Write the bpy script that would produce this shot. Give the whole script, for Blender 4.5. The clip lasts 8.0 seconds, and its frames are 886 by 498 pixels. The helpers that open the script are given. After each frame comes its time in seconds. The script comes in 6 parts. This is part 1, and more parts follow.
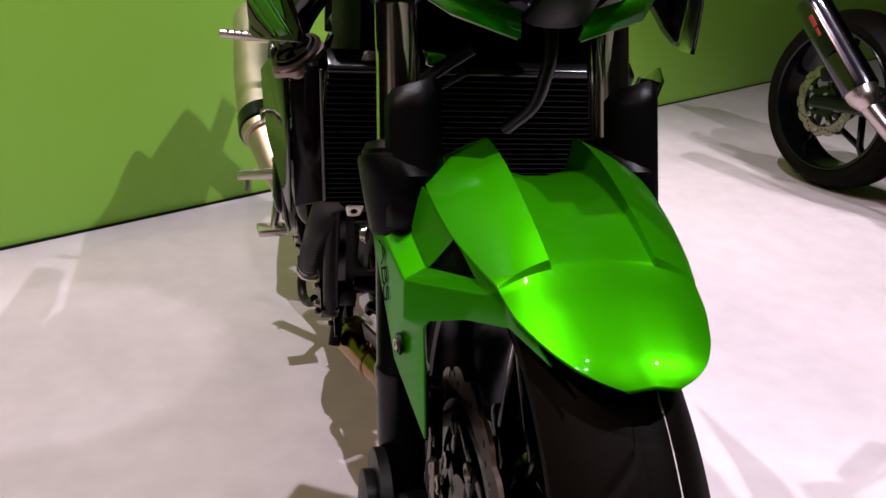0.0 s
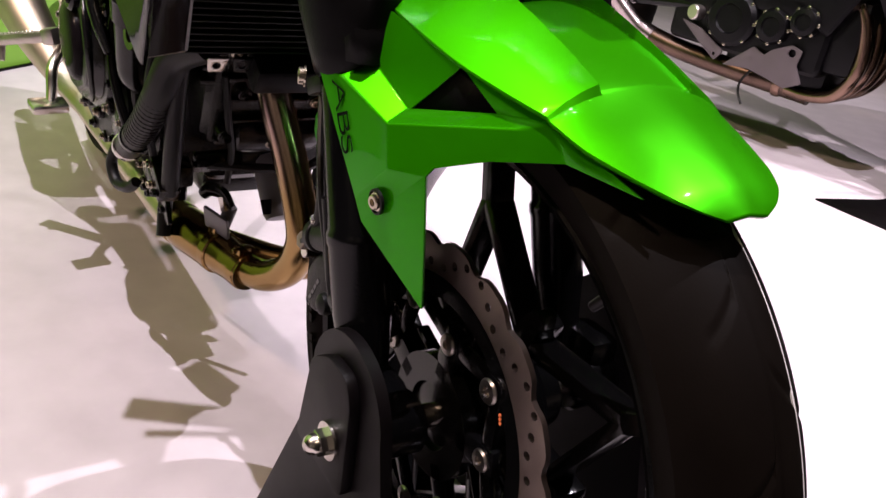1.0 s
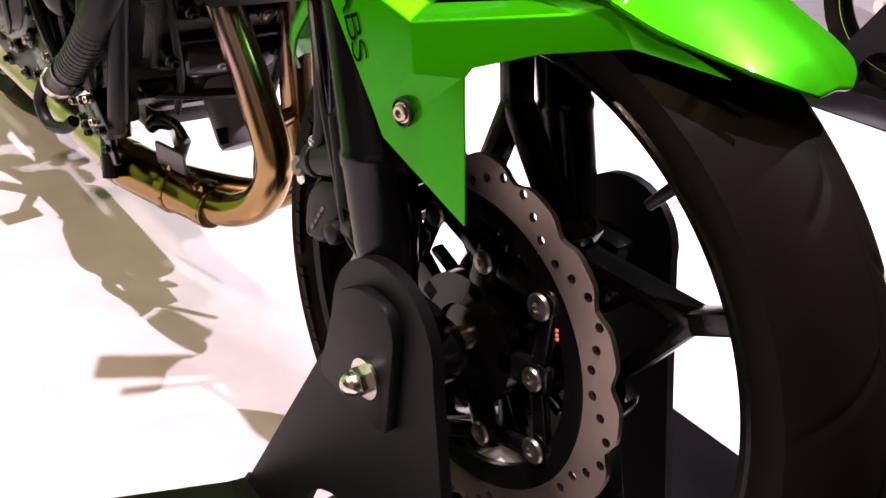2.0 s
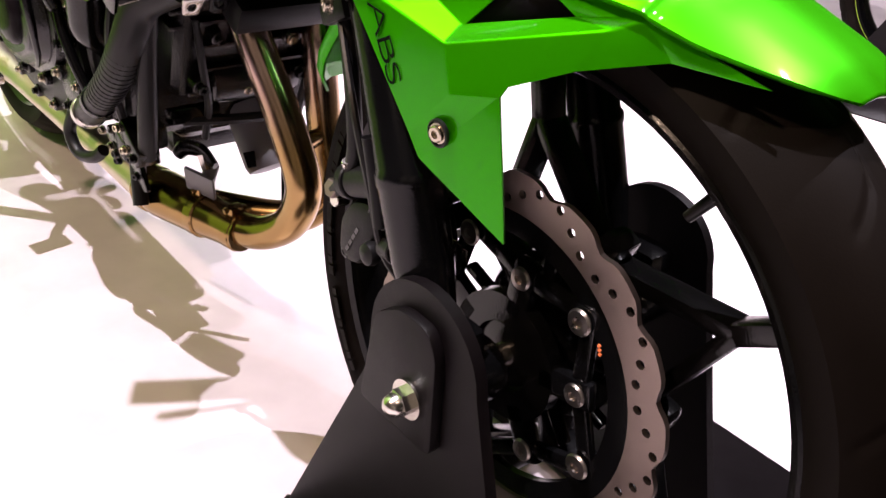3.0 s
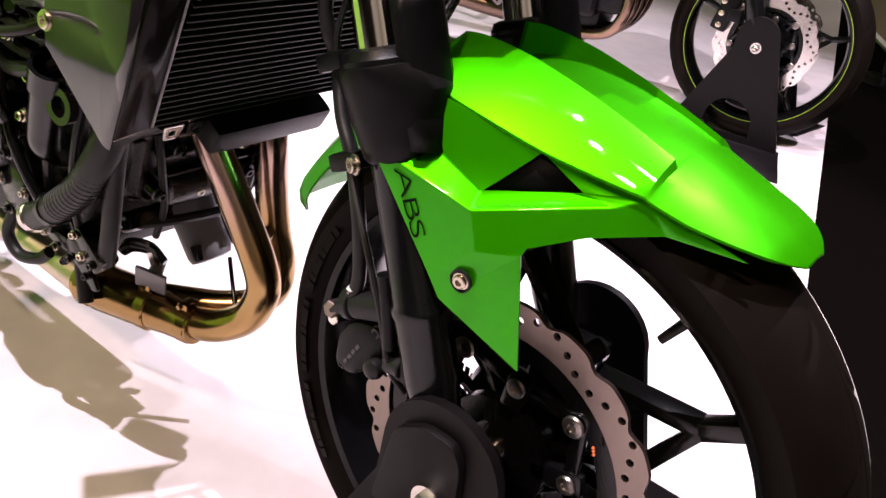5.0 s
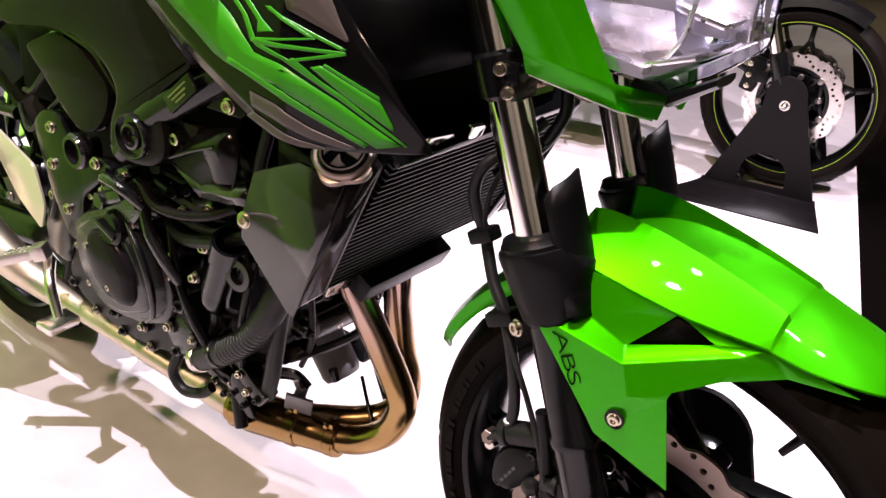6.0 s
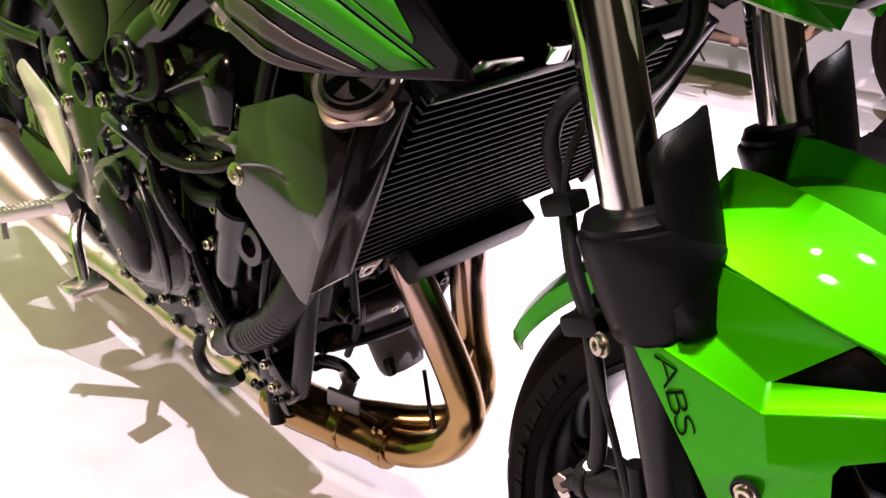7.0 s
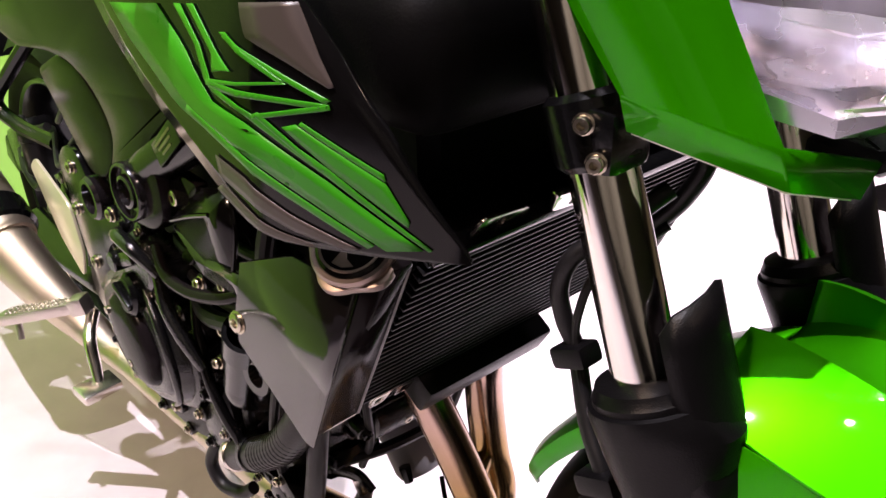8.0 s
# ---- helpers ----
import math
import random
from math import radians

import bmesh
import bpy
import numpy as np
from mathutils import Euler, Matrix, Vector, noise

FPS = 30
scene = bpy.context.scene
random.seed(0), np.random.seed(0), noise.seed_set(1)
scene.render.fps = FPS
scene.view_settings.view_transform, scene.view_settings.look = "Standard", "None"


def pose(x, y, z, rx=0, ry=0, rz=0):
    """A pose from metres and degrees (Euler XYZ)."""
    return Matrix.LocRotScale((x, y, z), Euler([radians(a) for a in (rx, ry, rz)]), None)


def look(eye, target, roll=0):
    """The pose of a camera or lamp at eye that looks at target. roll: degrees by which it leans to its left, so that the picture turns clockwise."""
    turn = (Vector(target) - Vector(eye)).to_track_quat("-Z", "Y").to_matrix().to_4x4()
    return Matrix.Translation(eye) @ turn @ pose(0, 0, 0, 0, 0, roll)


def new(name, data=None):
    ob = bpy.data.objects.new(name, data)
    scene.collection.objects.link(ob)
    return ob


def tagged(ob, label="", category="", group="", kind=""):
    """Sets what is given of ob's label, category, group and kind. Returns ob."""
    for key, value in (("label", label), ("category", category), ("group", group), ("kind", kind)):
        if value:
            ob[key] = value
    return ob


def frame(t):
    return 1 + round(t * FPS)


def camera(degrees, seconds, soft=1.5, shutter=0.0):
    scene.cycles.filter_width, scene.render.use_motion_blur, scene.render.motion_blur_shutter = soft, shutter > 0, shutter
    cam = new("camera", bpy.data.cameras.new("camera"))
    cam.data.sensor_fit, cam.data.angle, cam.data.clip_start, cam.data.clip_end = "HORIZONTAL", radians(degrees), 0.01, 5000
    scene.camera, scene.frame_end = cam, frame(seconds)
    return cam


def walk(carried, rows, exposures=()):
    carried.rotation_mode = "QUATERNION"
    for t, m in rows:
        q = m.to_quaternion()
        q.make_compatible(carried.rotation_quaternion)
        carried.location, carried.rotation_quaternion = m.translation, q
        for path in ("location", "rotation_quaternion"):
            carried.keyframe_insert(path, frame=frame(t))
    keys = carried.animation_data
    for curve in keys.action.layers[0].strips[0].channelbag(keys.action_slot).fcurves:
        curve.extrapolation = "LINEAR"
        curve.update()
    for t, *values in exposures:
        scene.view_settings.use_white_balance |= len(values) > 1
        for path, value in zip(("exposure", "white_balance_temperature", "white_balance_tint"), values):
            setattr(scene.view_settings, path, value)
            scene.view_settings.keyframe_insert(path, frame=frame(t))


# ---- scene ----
cam = camera(55.4, 8.0)
PATH = [
    (0, (0.616, -0.239, 0.836), (-1.201, 0.174, 0.107), 3.6),
    (0.4, (0.626, -0.313, 0.805), (-1.102, 0.33, 0.029), 6.5),
    (0.5, (0.612, -0.332, 0.799), (-1.08, 0.381, 0.007), 7.3),
    (1, (0.466, -0.409, 0.734), (-1.005, 0.633, -0.133), 9.6),
    (1.5, (0.395, -0.43, 0.701), (-0.856, 0.78, -0.284), 10.2),
    (2, (0.378, -0.452, 0.696), (-0.882, 0.728, -0.315), 7.6),
    (2.2, (0.376, -0.459, 0.695), (-0.9, 0.709, -0.309), 6.9),
    (3.3, (0.366, -0.466, 0.7), (-0.929, 0.695, -0.286), 4.7),
    (3.5, (0.367, -0.473, 0.699), (-0.927, 0.696, -0.28), 4.7),
    (4, (0.349, -0.492, 0.713), (-0.924, 0.7, -0.266), 5.7),
    (4.2, (0.327, -0.51, 0.725), (-0.904, 0.726, -0.255), 5.5),
    (5.3, (0.277, -0.718, 0.881), (-0.654, 0.794, -0.04), 7.4),
    (5.4, (0.272, -0.76, 0.908), (-0.643, 0.757, -0.021), 6.1),
    (5.5, (0.263, -0.749, 0.927), (-0.696, 0.75, 0.015), 6.4),
    (6, (0.228, -0.741, 0.96), (-0.86, 0.7, 0.1), 3.9),
    (6.5, (0.173, -0.622, 0.913), (-1.003, 0.748, 0.052), 2.2),
    (7, (0.124, -0.522, 0.865), (-1.152, 0.676, -0.102), 1.4),
    (7.5, (0.103, -0.482, 0.876), (-1.229, 0.629, -0.12), 1.0),
    (8, (0.089, -0.47, 0.934), (-1.251, 0.697, 0.017), -0.8),
]
EXPOSURES = [(0.0, -0.8), (0.5, -0.5), (0.8, -0.4), (1.1, -0.15), (1.5, 0.3), (2.0, 0.56), (6.0, 0.56), (7.5, 0.42), (8.0, 0.36)]
walk(cam, [(t, look(eye, target, roll)) for t, eye, target, roll in PATH], EXPOSURES)

# ---------------------------------------------------------------- world and light
world = bpy.data.worlds.new("hall")
scene.world = world
world.use_nodes = True
world.node_tree.nodes["Background"].inputs[0].default_value = (0.012, 0.011, 0.013, 1)
world.node_tree.nodes["Background"].inputs[1].default_value = 1.0


def spot(eye, target, watts, degrees, blend, radius, colour=(1, 0.95, 0.93)):
    data = bpy.data.lights.new("unseen_spot", "SPOT")
    data.energy, data.spot_size, data.spot_blend, data.shadow_soft_size, data.color = watts, radians(degrees), blend, radius, colour
    ob = new("unseen_spot", data)
    ob.matrix_world = look(eye, target)
    return ob


spot((-0.60, -0.96, 4.0), (-0.6, 0.0, 0.0), 900, 75, 0.3, 0.018, (0.96, 0.88, 1.0))
spot((0.32, 2.05, 3.95), (-0.9, 0.1, 0.1), 900, 62, 0.3, 0.02, (0.97, 0.88, 1.0))
# two warm fills, added from front and right to lift the shaded floor
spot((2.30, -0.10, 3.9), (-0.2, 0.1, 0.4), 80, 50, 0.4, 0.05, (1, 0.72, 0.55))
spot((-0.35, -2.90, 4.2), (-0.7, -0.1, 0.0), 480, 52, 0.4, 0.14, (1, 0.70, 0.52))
# added to brighten the black motorcycle and the floor round it
spot((1.90, 1.10, 3.9), (-0.7, 1.7, 0.2), 1000, 46, 0.4, 0.03, (1, 0.88, 1.0))
# one lamp added to light the green wall behind the bike
spot((0.90, -0.40, 4.0), (-2.1, 0.0, 0.5), 200, 36, 0.6, 0.05, (1, 0.95, 0.92))
spot((-1.10, 1.20, 4.1), (-1.20, 1.00, 0.0), 500, 34, 0.25, 0.03, (1, 0.90, 1.0))
spot((-0.90, -1.30, 4.1), (-0.96, -0.67, 0.0), 300, 9.6, 0.15, 0.03, (1, 0.90, 1.0))
for lamp_at in ((0.02, -0.12, 4.0), (-0.22, 0.22, 4.0), (0.34, 0.16, 4.0), (0.30, -0.45, 4.0), (1.40, 1.75, 4.0)):  # small truss lamps over the front wheel
    spot(lamp_at, (0.0, 0.0, 0.5), 34, 30, 0.5, 0.045, (1, 0.92, 0.96))
# added wash for the far end of the green wall
spot((-0.9, 1.9, 4.3), (-3.6, 2.2, 0.9), 420, 80, 0.7, 0.05, (1, 0.95, 0.92))
# added lamp for the unseen hall walls, so that the chrome reflects them
spot((3.5, -3.5, 5.2), (9.0, -9.0, 1.6), 1800, 100, 0.6, 0.15, (1, 0.90, 0.80))
# added to lift the olive-brown floor beyond the carpet
spot((3.2, 4.8, 5.2), (1.2, 5.6, 0.0), 700, 60, 0.6, 0.10, (1, 0.90, 0.80))

# ---------------------------------------------------------------- materials


def material(name, colour, rough=0.5, metal=0.0, vary=0.12, scale=30.0, bump=0.0, bump_scale=200.0, coat=0.0, rough_vary=0.08, second=None, spec=0.5):
    m = bpy.data.materials.new(name)
    m.use_nodes = True
    nt = m.node_tree
    bsdf = nt.nodes["Principled BSDF"]
    tex = nt.nodes.new("ShaderNodeTexCoord")
    noise_a = nt.nodes.new("ShaderNodeTexNoise")
    noise_a.inputs["Scale"].default_value, noise_a.inputs["Detail"].default_value = scale, 5
    nt.links.new(tex.outputs["Object"], noise_a.inputs["Vector"])
    ramp = nt.nodes.new("ShaderNodeMix")
    ramp.data_type = "RGBA"
    a = [c * (1 - vary) for c in colour]
    b = [min(1, c * (1 + vary)) for c in (second or colour)]
    ramp.inputs[6].default_value, ramp.inputs[7].default_value = (*a, 1), (*b, 1)
    nt.links.new(noise_a.outputs[0], ramp.inputs[0])
    nt.links.new(ramp.outputs[2], bsdf.inputs["Base Color"])
    noise_b = nt.nodes.new("ShaderNodeTexNoise")
    noise_b.inputs["Scale"].default_value, noise_b.inputs["Detail"].default_value = bump_scale, 3
    nt.links.new(tex.outputs["Object"], noise_b.inputs["Vector"])
    span = nt.nodes.new("ShaderNodeMapRange")
    span.inputs["To Min"].default_value, span.inputs["To Max"].default_value = max(0.02, rough - rough_vary), min(1, rough + rough_vary)
    nt.links.new(noise_a.outputs[0], span.inputs["Value"])
    nt.links.new(span.outputs[0], bsdf.inputs["Roughness"])
    bsdf.inputs["Metallic"].default_value = metal
    bsdf.inputs["Specular IOR Level"].default_value = spec
    bsdf.inputs["Coat Weight"].default_value, bsdf.inputs["Coat Roughness"].default_value = coat, 0.035
    if bump:
        bp = nt.nodes.new("ShaderNodeBump")
        bp.inputs["Strength"].default_value, bp.inputs["Distance"].default_value = bump, 0.001
        nt.links.new(noise_b.outputs[0], bp.inputs["Height"])
        nt.links.new(bp.outputs[0], bsdf.inputs["Normal"])
    return m


GREEN = material("lime_green_lacquer", (0.024, 0.26, 0.0002), 0.38, 0.62, 0.06, 8, coat=0.28, spec=0.0)
GREEN_FLAT = material("lime_green_decal", (0.022, 0.17, 0.005), 0.3, 0.0, 0.05, 8, spec=0.2)
FIN = material("dull_alloy_fin", (0.0038, 0.0035, 0.0037), 0.40, 0.0, 0.15, 30, spec=0.15)
SCORCHED = material("scorched_steel", (0.060, 0.042, 0.042), 0.3, 1.0, 0.3, 7, second=(0.13, 0.085, 0.06))
BOWL = material("silvered_reflector", (0.80, 0.78, 0.86), 0.28, 1.0, 0.08, 25)
BLACK_GLOSS = material("gloss_black_lacquer", (0.0022, 0.0020, 0.0021), 0.12, 0, 0.1, 8, coat=0.0, rough_vary=0.04, spec=0.17)
PLASTIC = material("black_moulded_plastic", (0.0022, 0.0020, 0.0023), 0.34, 0, 0.2, 40, 0.25, 900, spec=0.12)
SATIN = material("satin_black_paint", (0.0020, 0.0020, 0.0022), 0.17, 0, 0.2, 20, 0.15, 500, spec=0.26)
GREY_PANEL = material("gloss_black_cowl_plastic", (0.006, 0.005, 0.0055), 0.13, 0, 0.1, 15, 0.05, 600, rough_vary=0.05, spec=0.55)
STAND_PAINT = material("charcoal_powder_coat", (0.0030, 0.0022, 0.0026), 0.40, 0, 0.12, 25, 0.35, 1200, spec=0.12)
RUBBER = material("tyre_rubber", (0.0030, 0.0019, 0.0013), 0.55, 0, 0.25, 25, 0.10, 700, spec=0.05)
HOSE = material("rubber_hose", (0.0048, 0.0044, 0.0048), 0.42, 0, 0.2, 40, 0.2, 600, spec=0.24)
CHROME = material("chrome", (0.75, 0.71, 0.67), 0.10, 1.0, 0.04, 30, rough_vary=0.03)
DARK_CHROME = material("smoked_chrome", (0.075, 0.065, 0.085), 0.14, 1.0, 0.06, 20, rough_vary=0.03)
PINK_STEEL = material("pinkish_bare_steel", (0.42, 0.35, 0.34), 0.25, 1.0, 0.1, 12)
STEEL = material("bright_steel", (0.62, 0.58, 0.53), 0.22, 1.0, 0.1, 60)
GLOSS_CAST = material("glossy_black_casting", (0.004, 0.004, 0.0042), 0.10, 0, 0.2, 30, 0.5, 260, rough_vary=0.05, spec=0.75)
BOLT = material("zinc_bolt_steel", (0.46, 0.41, 0.33), 0.24, 1.0, 0.15, 90)
BUTTON = material("dull_steel_button", (0.30, 0.27, 0.25), 0.30, 1.0, 0.12, 80)
DISC = material("ground_steel_disc", (0.24, 0.19, 0.165), 0.36, 1.0, 0.12, 40, 0.2, 900)
COPPER = material("heat_tinted_copper_pipe", (0.23, 0.135, 0.052), 0.20, 1.0, 0.2, 9, second=(0.36, 0.24, 0.105))
FILTER = material("grey_filter_paint", (0.16, 0.15, 0.155), 0.42, 0, 0.1, 20, 0.1, 600)
GOLD_PIPE = material("straw_tinted_steel_pipe", (0.34, 0.22, 0.08), 0.2, 1.0, 0.25, 9, second=(0.26, 0.16, 0.07))
SILVER_PIPE = material("brushed_silver_pipe", (0.50, 0.43, 0.35), 0.42, 1.0, 0.08, 14, second=(0.58, 0.49, 0.39))
ALLOY = material("cast_alloy", (0.50, 0.45, 0.42), 0.33, 1.0, 0.1, 40, 0.3, 500)
BRONZE = material("bronze_tinted_neck", (0.25, 0.195, 0.17), 0.40, 1.0, 0.15, 30)
ENGINE = material("black_engine_casting", (0.0040, 0.0038, 0.0042), 0.14, 0, 0.25, 35, 0.5, 500, spec=0.52)
IVORY = material("pale_heel_plate", (0.62, 0.57, 0.44), 0.35, 0.6, 0.06, 20)
BROWN_GREY = material("brown_grey_lacquer", (0.040, 0.031, 0.028), 0.35, 0.1, 0.06, 12, spec=0.3)
BROWN_PIPE = material("browned_steel_pipe", (0.15, 0.10, 0.078), 0.24, 1.0, 0.2, 9, second=(0.20, 0.125, 0.09))
BRACKET = material("grey_bracket_paint", (0.075, 0.060, 0.064), 0.42, 0, 0.12, 25, spec=0.3)
CREAM = material("cream_underside", (0.75, 0.72, 0.62), 0.4, 0, 0.05, 20)
YELLOW = material("yellow_green_stripe", (0.22, 0.30, 0.02), 0.4, 0, 0.05, 20)
DULL_GREEN = material("dull_green_printing", (0.10, 0.13, 0.03), 0.5, 0, 0.05, 20)
RED = material("red_paint", (0.22, 0.012, 0.018), 0.4, 0, 0.05, 20)
WHITE_PAINT = material("white_line_paint", (0.55, 0.52, 0.50), 0.5, 0, 0.3, 60)
TEXT_DARK = material("dark_printing", (0.0015, 0.004, 0.0015), 0.6, 0, 0.05, 20, spec=0.05)
ORANGE = material("orange_printing", (0.7, 0.16, 0.05), 0.5, 0, 0.05, 20)
GREEN_WALL = material("lime_painted_panel", (0.19, 0.40, 0.04), 0.42, 0, 0.06, 1.2, 0.05, 60)
CARPET = material("black_carpet", (0.0011, 0.0008, 0.0006), 0.95, 0, 0.3, 60, 0.6, 500, spec=0.01)
OLIVE_FLOOR = material("olive_brown_boards", (0.16, 0.125, 0.080), 0.38, 0, 0.2, 3, 0.1, 80)
HALL = material("brown_hall_panels", (0.26, 0.235, 0.215), 0.8, 0, 0.3, 0.8, second=(0.18, 0.16, 0.145))


def floor_material():
    m = material("pale_polished_concrete", (0.52, 0.455, 0.47), 0.38, 0, 0.10, 1.6, 0.08, 90, rough_vary=0.12, second=(0.62, 0.55, 0.57))
    nt = m.node_tree
    bsdf = nt.nodes["Principled BSDF"]
    old = bsdf.inputs["Base Color"].links[0].from_socket
    tex = nt.nodes.new("ShaderNodeTexCoord")
    fine = nt.nodes.new("ShaderNodeTexNoise")
    fine.inputs["Scale"].default_value, fine.inputs["Detail"].default_value = 14, 8
    nt.links.new(tex.outputs["Object"], fine.inputs["Vector"])
    mix = nt.nodes.new("ShaderNodeMix")
    mix.data_type, mix.blend_type = "RGBA", "MULTIPLY"
    mix.inputs[0].default_value = 0.30
    nt.links.new(old, mix.inputs[6])
    nt.links.new(fine.outputs[0], mix.inputs[7])
    nt.links.new(mix.outputs[2], bsdf.inputs["Base Color"])
    return m


FLOOR = floor_material()


def heat_tint(m, high, z0, z1):
    """Bare pinkish steel above, straw-brown heat colour below, as the pipe's own tint."""
    nt = m.node_tree
    bsdf = nt.nodes["Principled BSDF"]
    old = bsdf.inputs["Base Color"].links[0].from_socket
    tex = nt.nodes.new("ShaderNodeTexCoord")
    split = nt.nodes.new("ShaderNodeSeparateXYZ")
    nt.links.new(tex.outputs["Object"], split.inputs[0])
    span = nt.nodes.new("ShaderNodeMapRange")
    span.inputs["From Min"].default_value, span.inputs["From Max"].default_value = z0, z1
    nt.links.new(split.outputs["Z"], span.inputs["Value"])
    mix = nt.nodes.new("ShaderNodeMix")
    mix.data_type = "RGBA"
    mix.inputs[7].default_value = (*high, 1)
    nt.links.new(span.outputs[0], mix.inputs[0])
    nt.links.new(old, mix.inputs[6])
    nt.links.new(mix.outputs[2], bsdf.inputs["Base Color"])


heat_tint(COPPER, (0.42, 0.30, 0.25), 0.33, 0.41)


def glass_material():
    m = bpy.data.materials.new("clear_lens")
    m.use_nodes = True
    b = m.node_tree.nodes["Principled BSDF"]
    b.inputs["Base Color"].default_value = (0.95, 0.95, 1, 1)
    b.inputs["Roughness"].default_value = 0.03
    b.inputs["Transmission Weight"].default_value = 1
    b.inputs["IOR"].default_value = 1.3
    return m


LENS = glass_material()
SIDE_BLACK = material("smooth_black_side_plastic", (0.0060, 0.0046, 0.0052), 0.20, 0, 0.12, 12, 0.05, 600, rough_vary=0.05, spec=0.055)
DEEP = material("deep_black_plastic", (0.0015, 0.0014, 0.0015), 0.55, 0, 0.2, 30, 0.2, 500, spec=0.04)

# ---------------------------------------------------------------- mesh helpers


def part(name, bm, mat, parent=None, label="", smooth=35, at=None):
    me = bpy.data.meshes.new(name)
    bmesh.ops.recalc_face_normals(bm, faces=bm.faces)
    bm.to_mesh(me)
    bm.free()
    for m in mat if isinstance(mat, (list, tuple)) else [mat]:
        me.materials.append(m)
    if smooth:
        me.shade_smooth()
        me.set_sharp_from_angle(angle=radians(smooth))
    ob = new(name, me)
    if at is not None:
        ob.matrix_basis = at
    if parent is not None:
        ob.parent = parent
    if label:
        tagged(ob, label)
    return ob


def repeat(ob, m):
    """Another part on the same mesh."""
    o = new(ob.name.split(".")[0], ob.data)
    o.parent, o.matrix_basis = ob.parent, m
    return o


def thing(name, label, category, group="", at=None):
    ob = new(name)
    if at is not None:
        ob.matrix_basis = at
    return tagged(ob, label, category, group)


def frame_to(a, b):
    """A pose at a whose z axis points to b."""
    a, b = Vector(a), Vector(b)
    return Matrix.Translation(a) @ (b - a).to_track_quat("Z", "Y").to_matrix().to_4x4()


def merge(bm, other, m=None):
    if m is not None:
        other.transform(m)
    me = bpy.data.meshes.new("tmp")
    other.to_mesh(me)
    other.free()
    bm.from_mesh(me)
    bpy.data.meshes.remove(me)
    return bm


def lathe(profile, seg=32, m=None, closed=False):
    """A turned body about z from (radius, height) pairs."""
    bm = bmesh.new()
    rings = []
    for r, h in profile:
        rings.append([bm.verts.new((r * math.cos(2 * math.pi * k / seg), r * math.sin(2 * math.pi * k / seg), h)) for k in range(seg)])
    n = len(rings)
    for i in range(n if closed else n - 1):
        a, b = rings[i], rings[(i + 1) % n]
        for k in range(seg):
            bm.faces.new((a[k], a[(k + 1) % seg], b[(k + 1) % seg], b[k]))
    if not closed:
        for ring in (rings[0], rings[-1]):
            bm.faces.new(ring)
    if m is not None:
        bm.transform(m)
    return bm


def rod(a, b, r, r2=None, seg=16, bevel=0.0):
    length = (Vector(b) - Vector(a)).length
    r2 = r if r2 is None else r2
    bv = bevel or min(r, r2, length) * 0.12
    return lathe([(r - bv, 0), (r, bv), (r2, length - bv), (r2 - bv, length)], seg, frame_to(a, b))


def box(sx, sy, sz, m=None, bevel=0.004, seg=2):
    bm = bmesh.new()
    bmesh.ops.create_cube(bm, size=1, matrix=Matrix.Diagonal((sx, sy, sz, 1)))
    if bevel:
        bmesh.ops.bevel(bm, geom=bm.edges[:], offset=min(bevel, 0.45 * min(sx, sy, sz)), segments=seg, affect="EDGES", profile=0.6)
    if m is not None:
        bm.transform(m)
    return bm


def prism(outline, thick, m=None, bevel=0.0015, holes=()):
    """A plate: the outline (u, v) in the xy plane, extruded along z by thick, centred; holes are round (u, v, r)."""
    bm = bmesh.new()
    if holes:
        edges = []
        for loop in [outline] + [[(u + r * math.cos(2 * math.pi * k / n), v + r * math.sin(2 * math.pi * k / n)) for k in range(n)] for u, v, r, *c in holes for n in [(c or [12])[0]]]:
            vs = [bm.verts.new((u, v, -thick / 2)) for u, v in loop]
            edges += [bm.edges.new((vs[k], vs[(k + 1) % len(vs)])) for k in range(len(vs))]
        bmesh.ops.triangle_fill(bm, edges=edges, use_beauty=True)
    else:
        bm.faces.new([bm.verts.new((u, v, -thick / 2)) for u, v in outline])
    geo = bmesh.ops.extrude_face_region(bm, geom=bm.faces[:])
    bmesh.ops.translate(bm, vec=(0, 0, thick), verts=[g for g in geo["geom"] if isinstance(g, bmesh.types.BMVert)])
    bmesh.ops.recalc_face_normals(bm, faces=bm.faces)
    if bevel:
        rim = [e for e in bm.edges if len(e.link_faces) == 2 and e.calc_face_angle(0) > 0.9 and abs(e.verts[0].co.z - e.verts[1].co.z) < thick * 0.5]
        bmesh.ops.bevel(bm, geom=rim, offset=bevel, segments=2, affect="EDGES", profile=0.6)
    if m is not None:
        bm.transform(m)
    return bm


def cut_plate(outline, cut, thick, m):
    """A plate with one shaped opening."""
    bm = bmesh.new()
    edges = []
    for loop in (outline, cut):
        vs = [bm.verts.new((u, v, -thick / 2)) for u, v in loop]
        edges += [bm.edges.new((vs[k], vs[(k + 1) % len(vs)])) for k in range(len(vs))]
    bmesh.ops.triangle_fill(bm, edges=edges, use_beauty=True)
    geo = bmesh.ops.extrude_face_region(bm, geom=bm.faces[:])
    bmesh.ops.translate(bm, vec=(0, 0, thick), verts=[g for g in geo["geom"] if isinstance(g, bmesh.types.BMVert)])
    bmesh.ops.recalc_face_normals(bm, faces=bm.faces)
    bm.transform(m)
    return bm


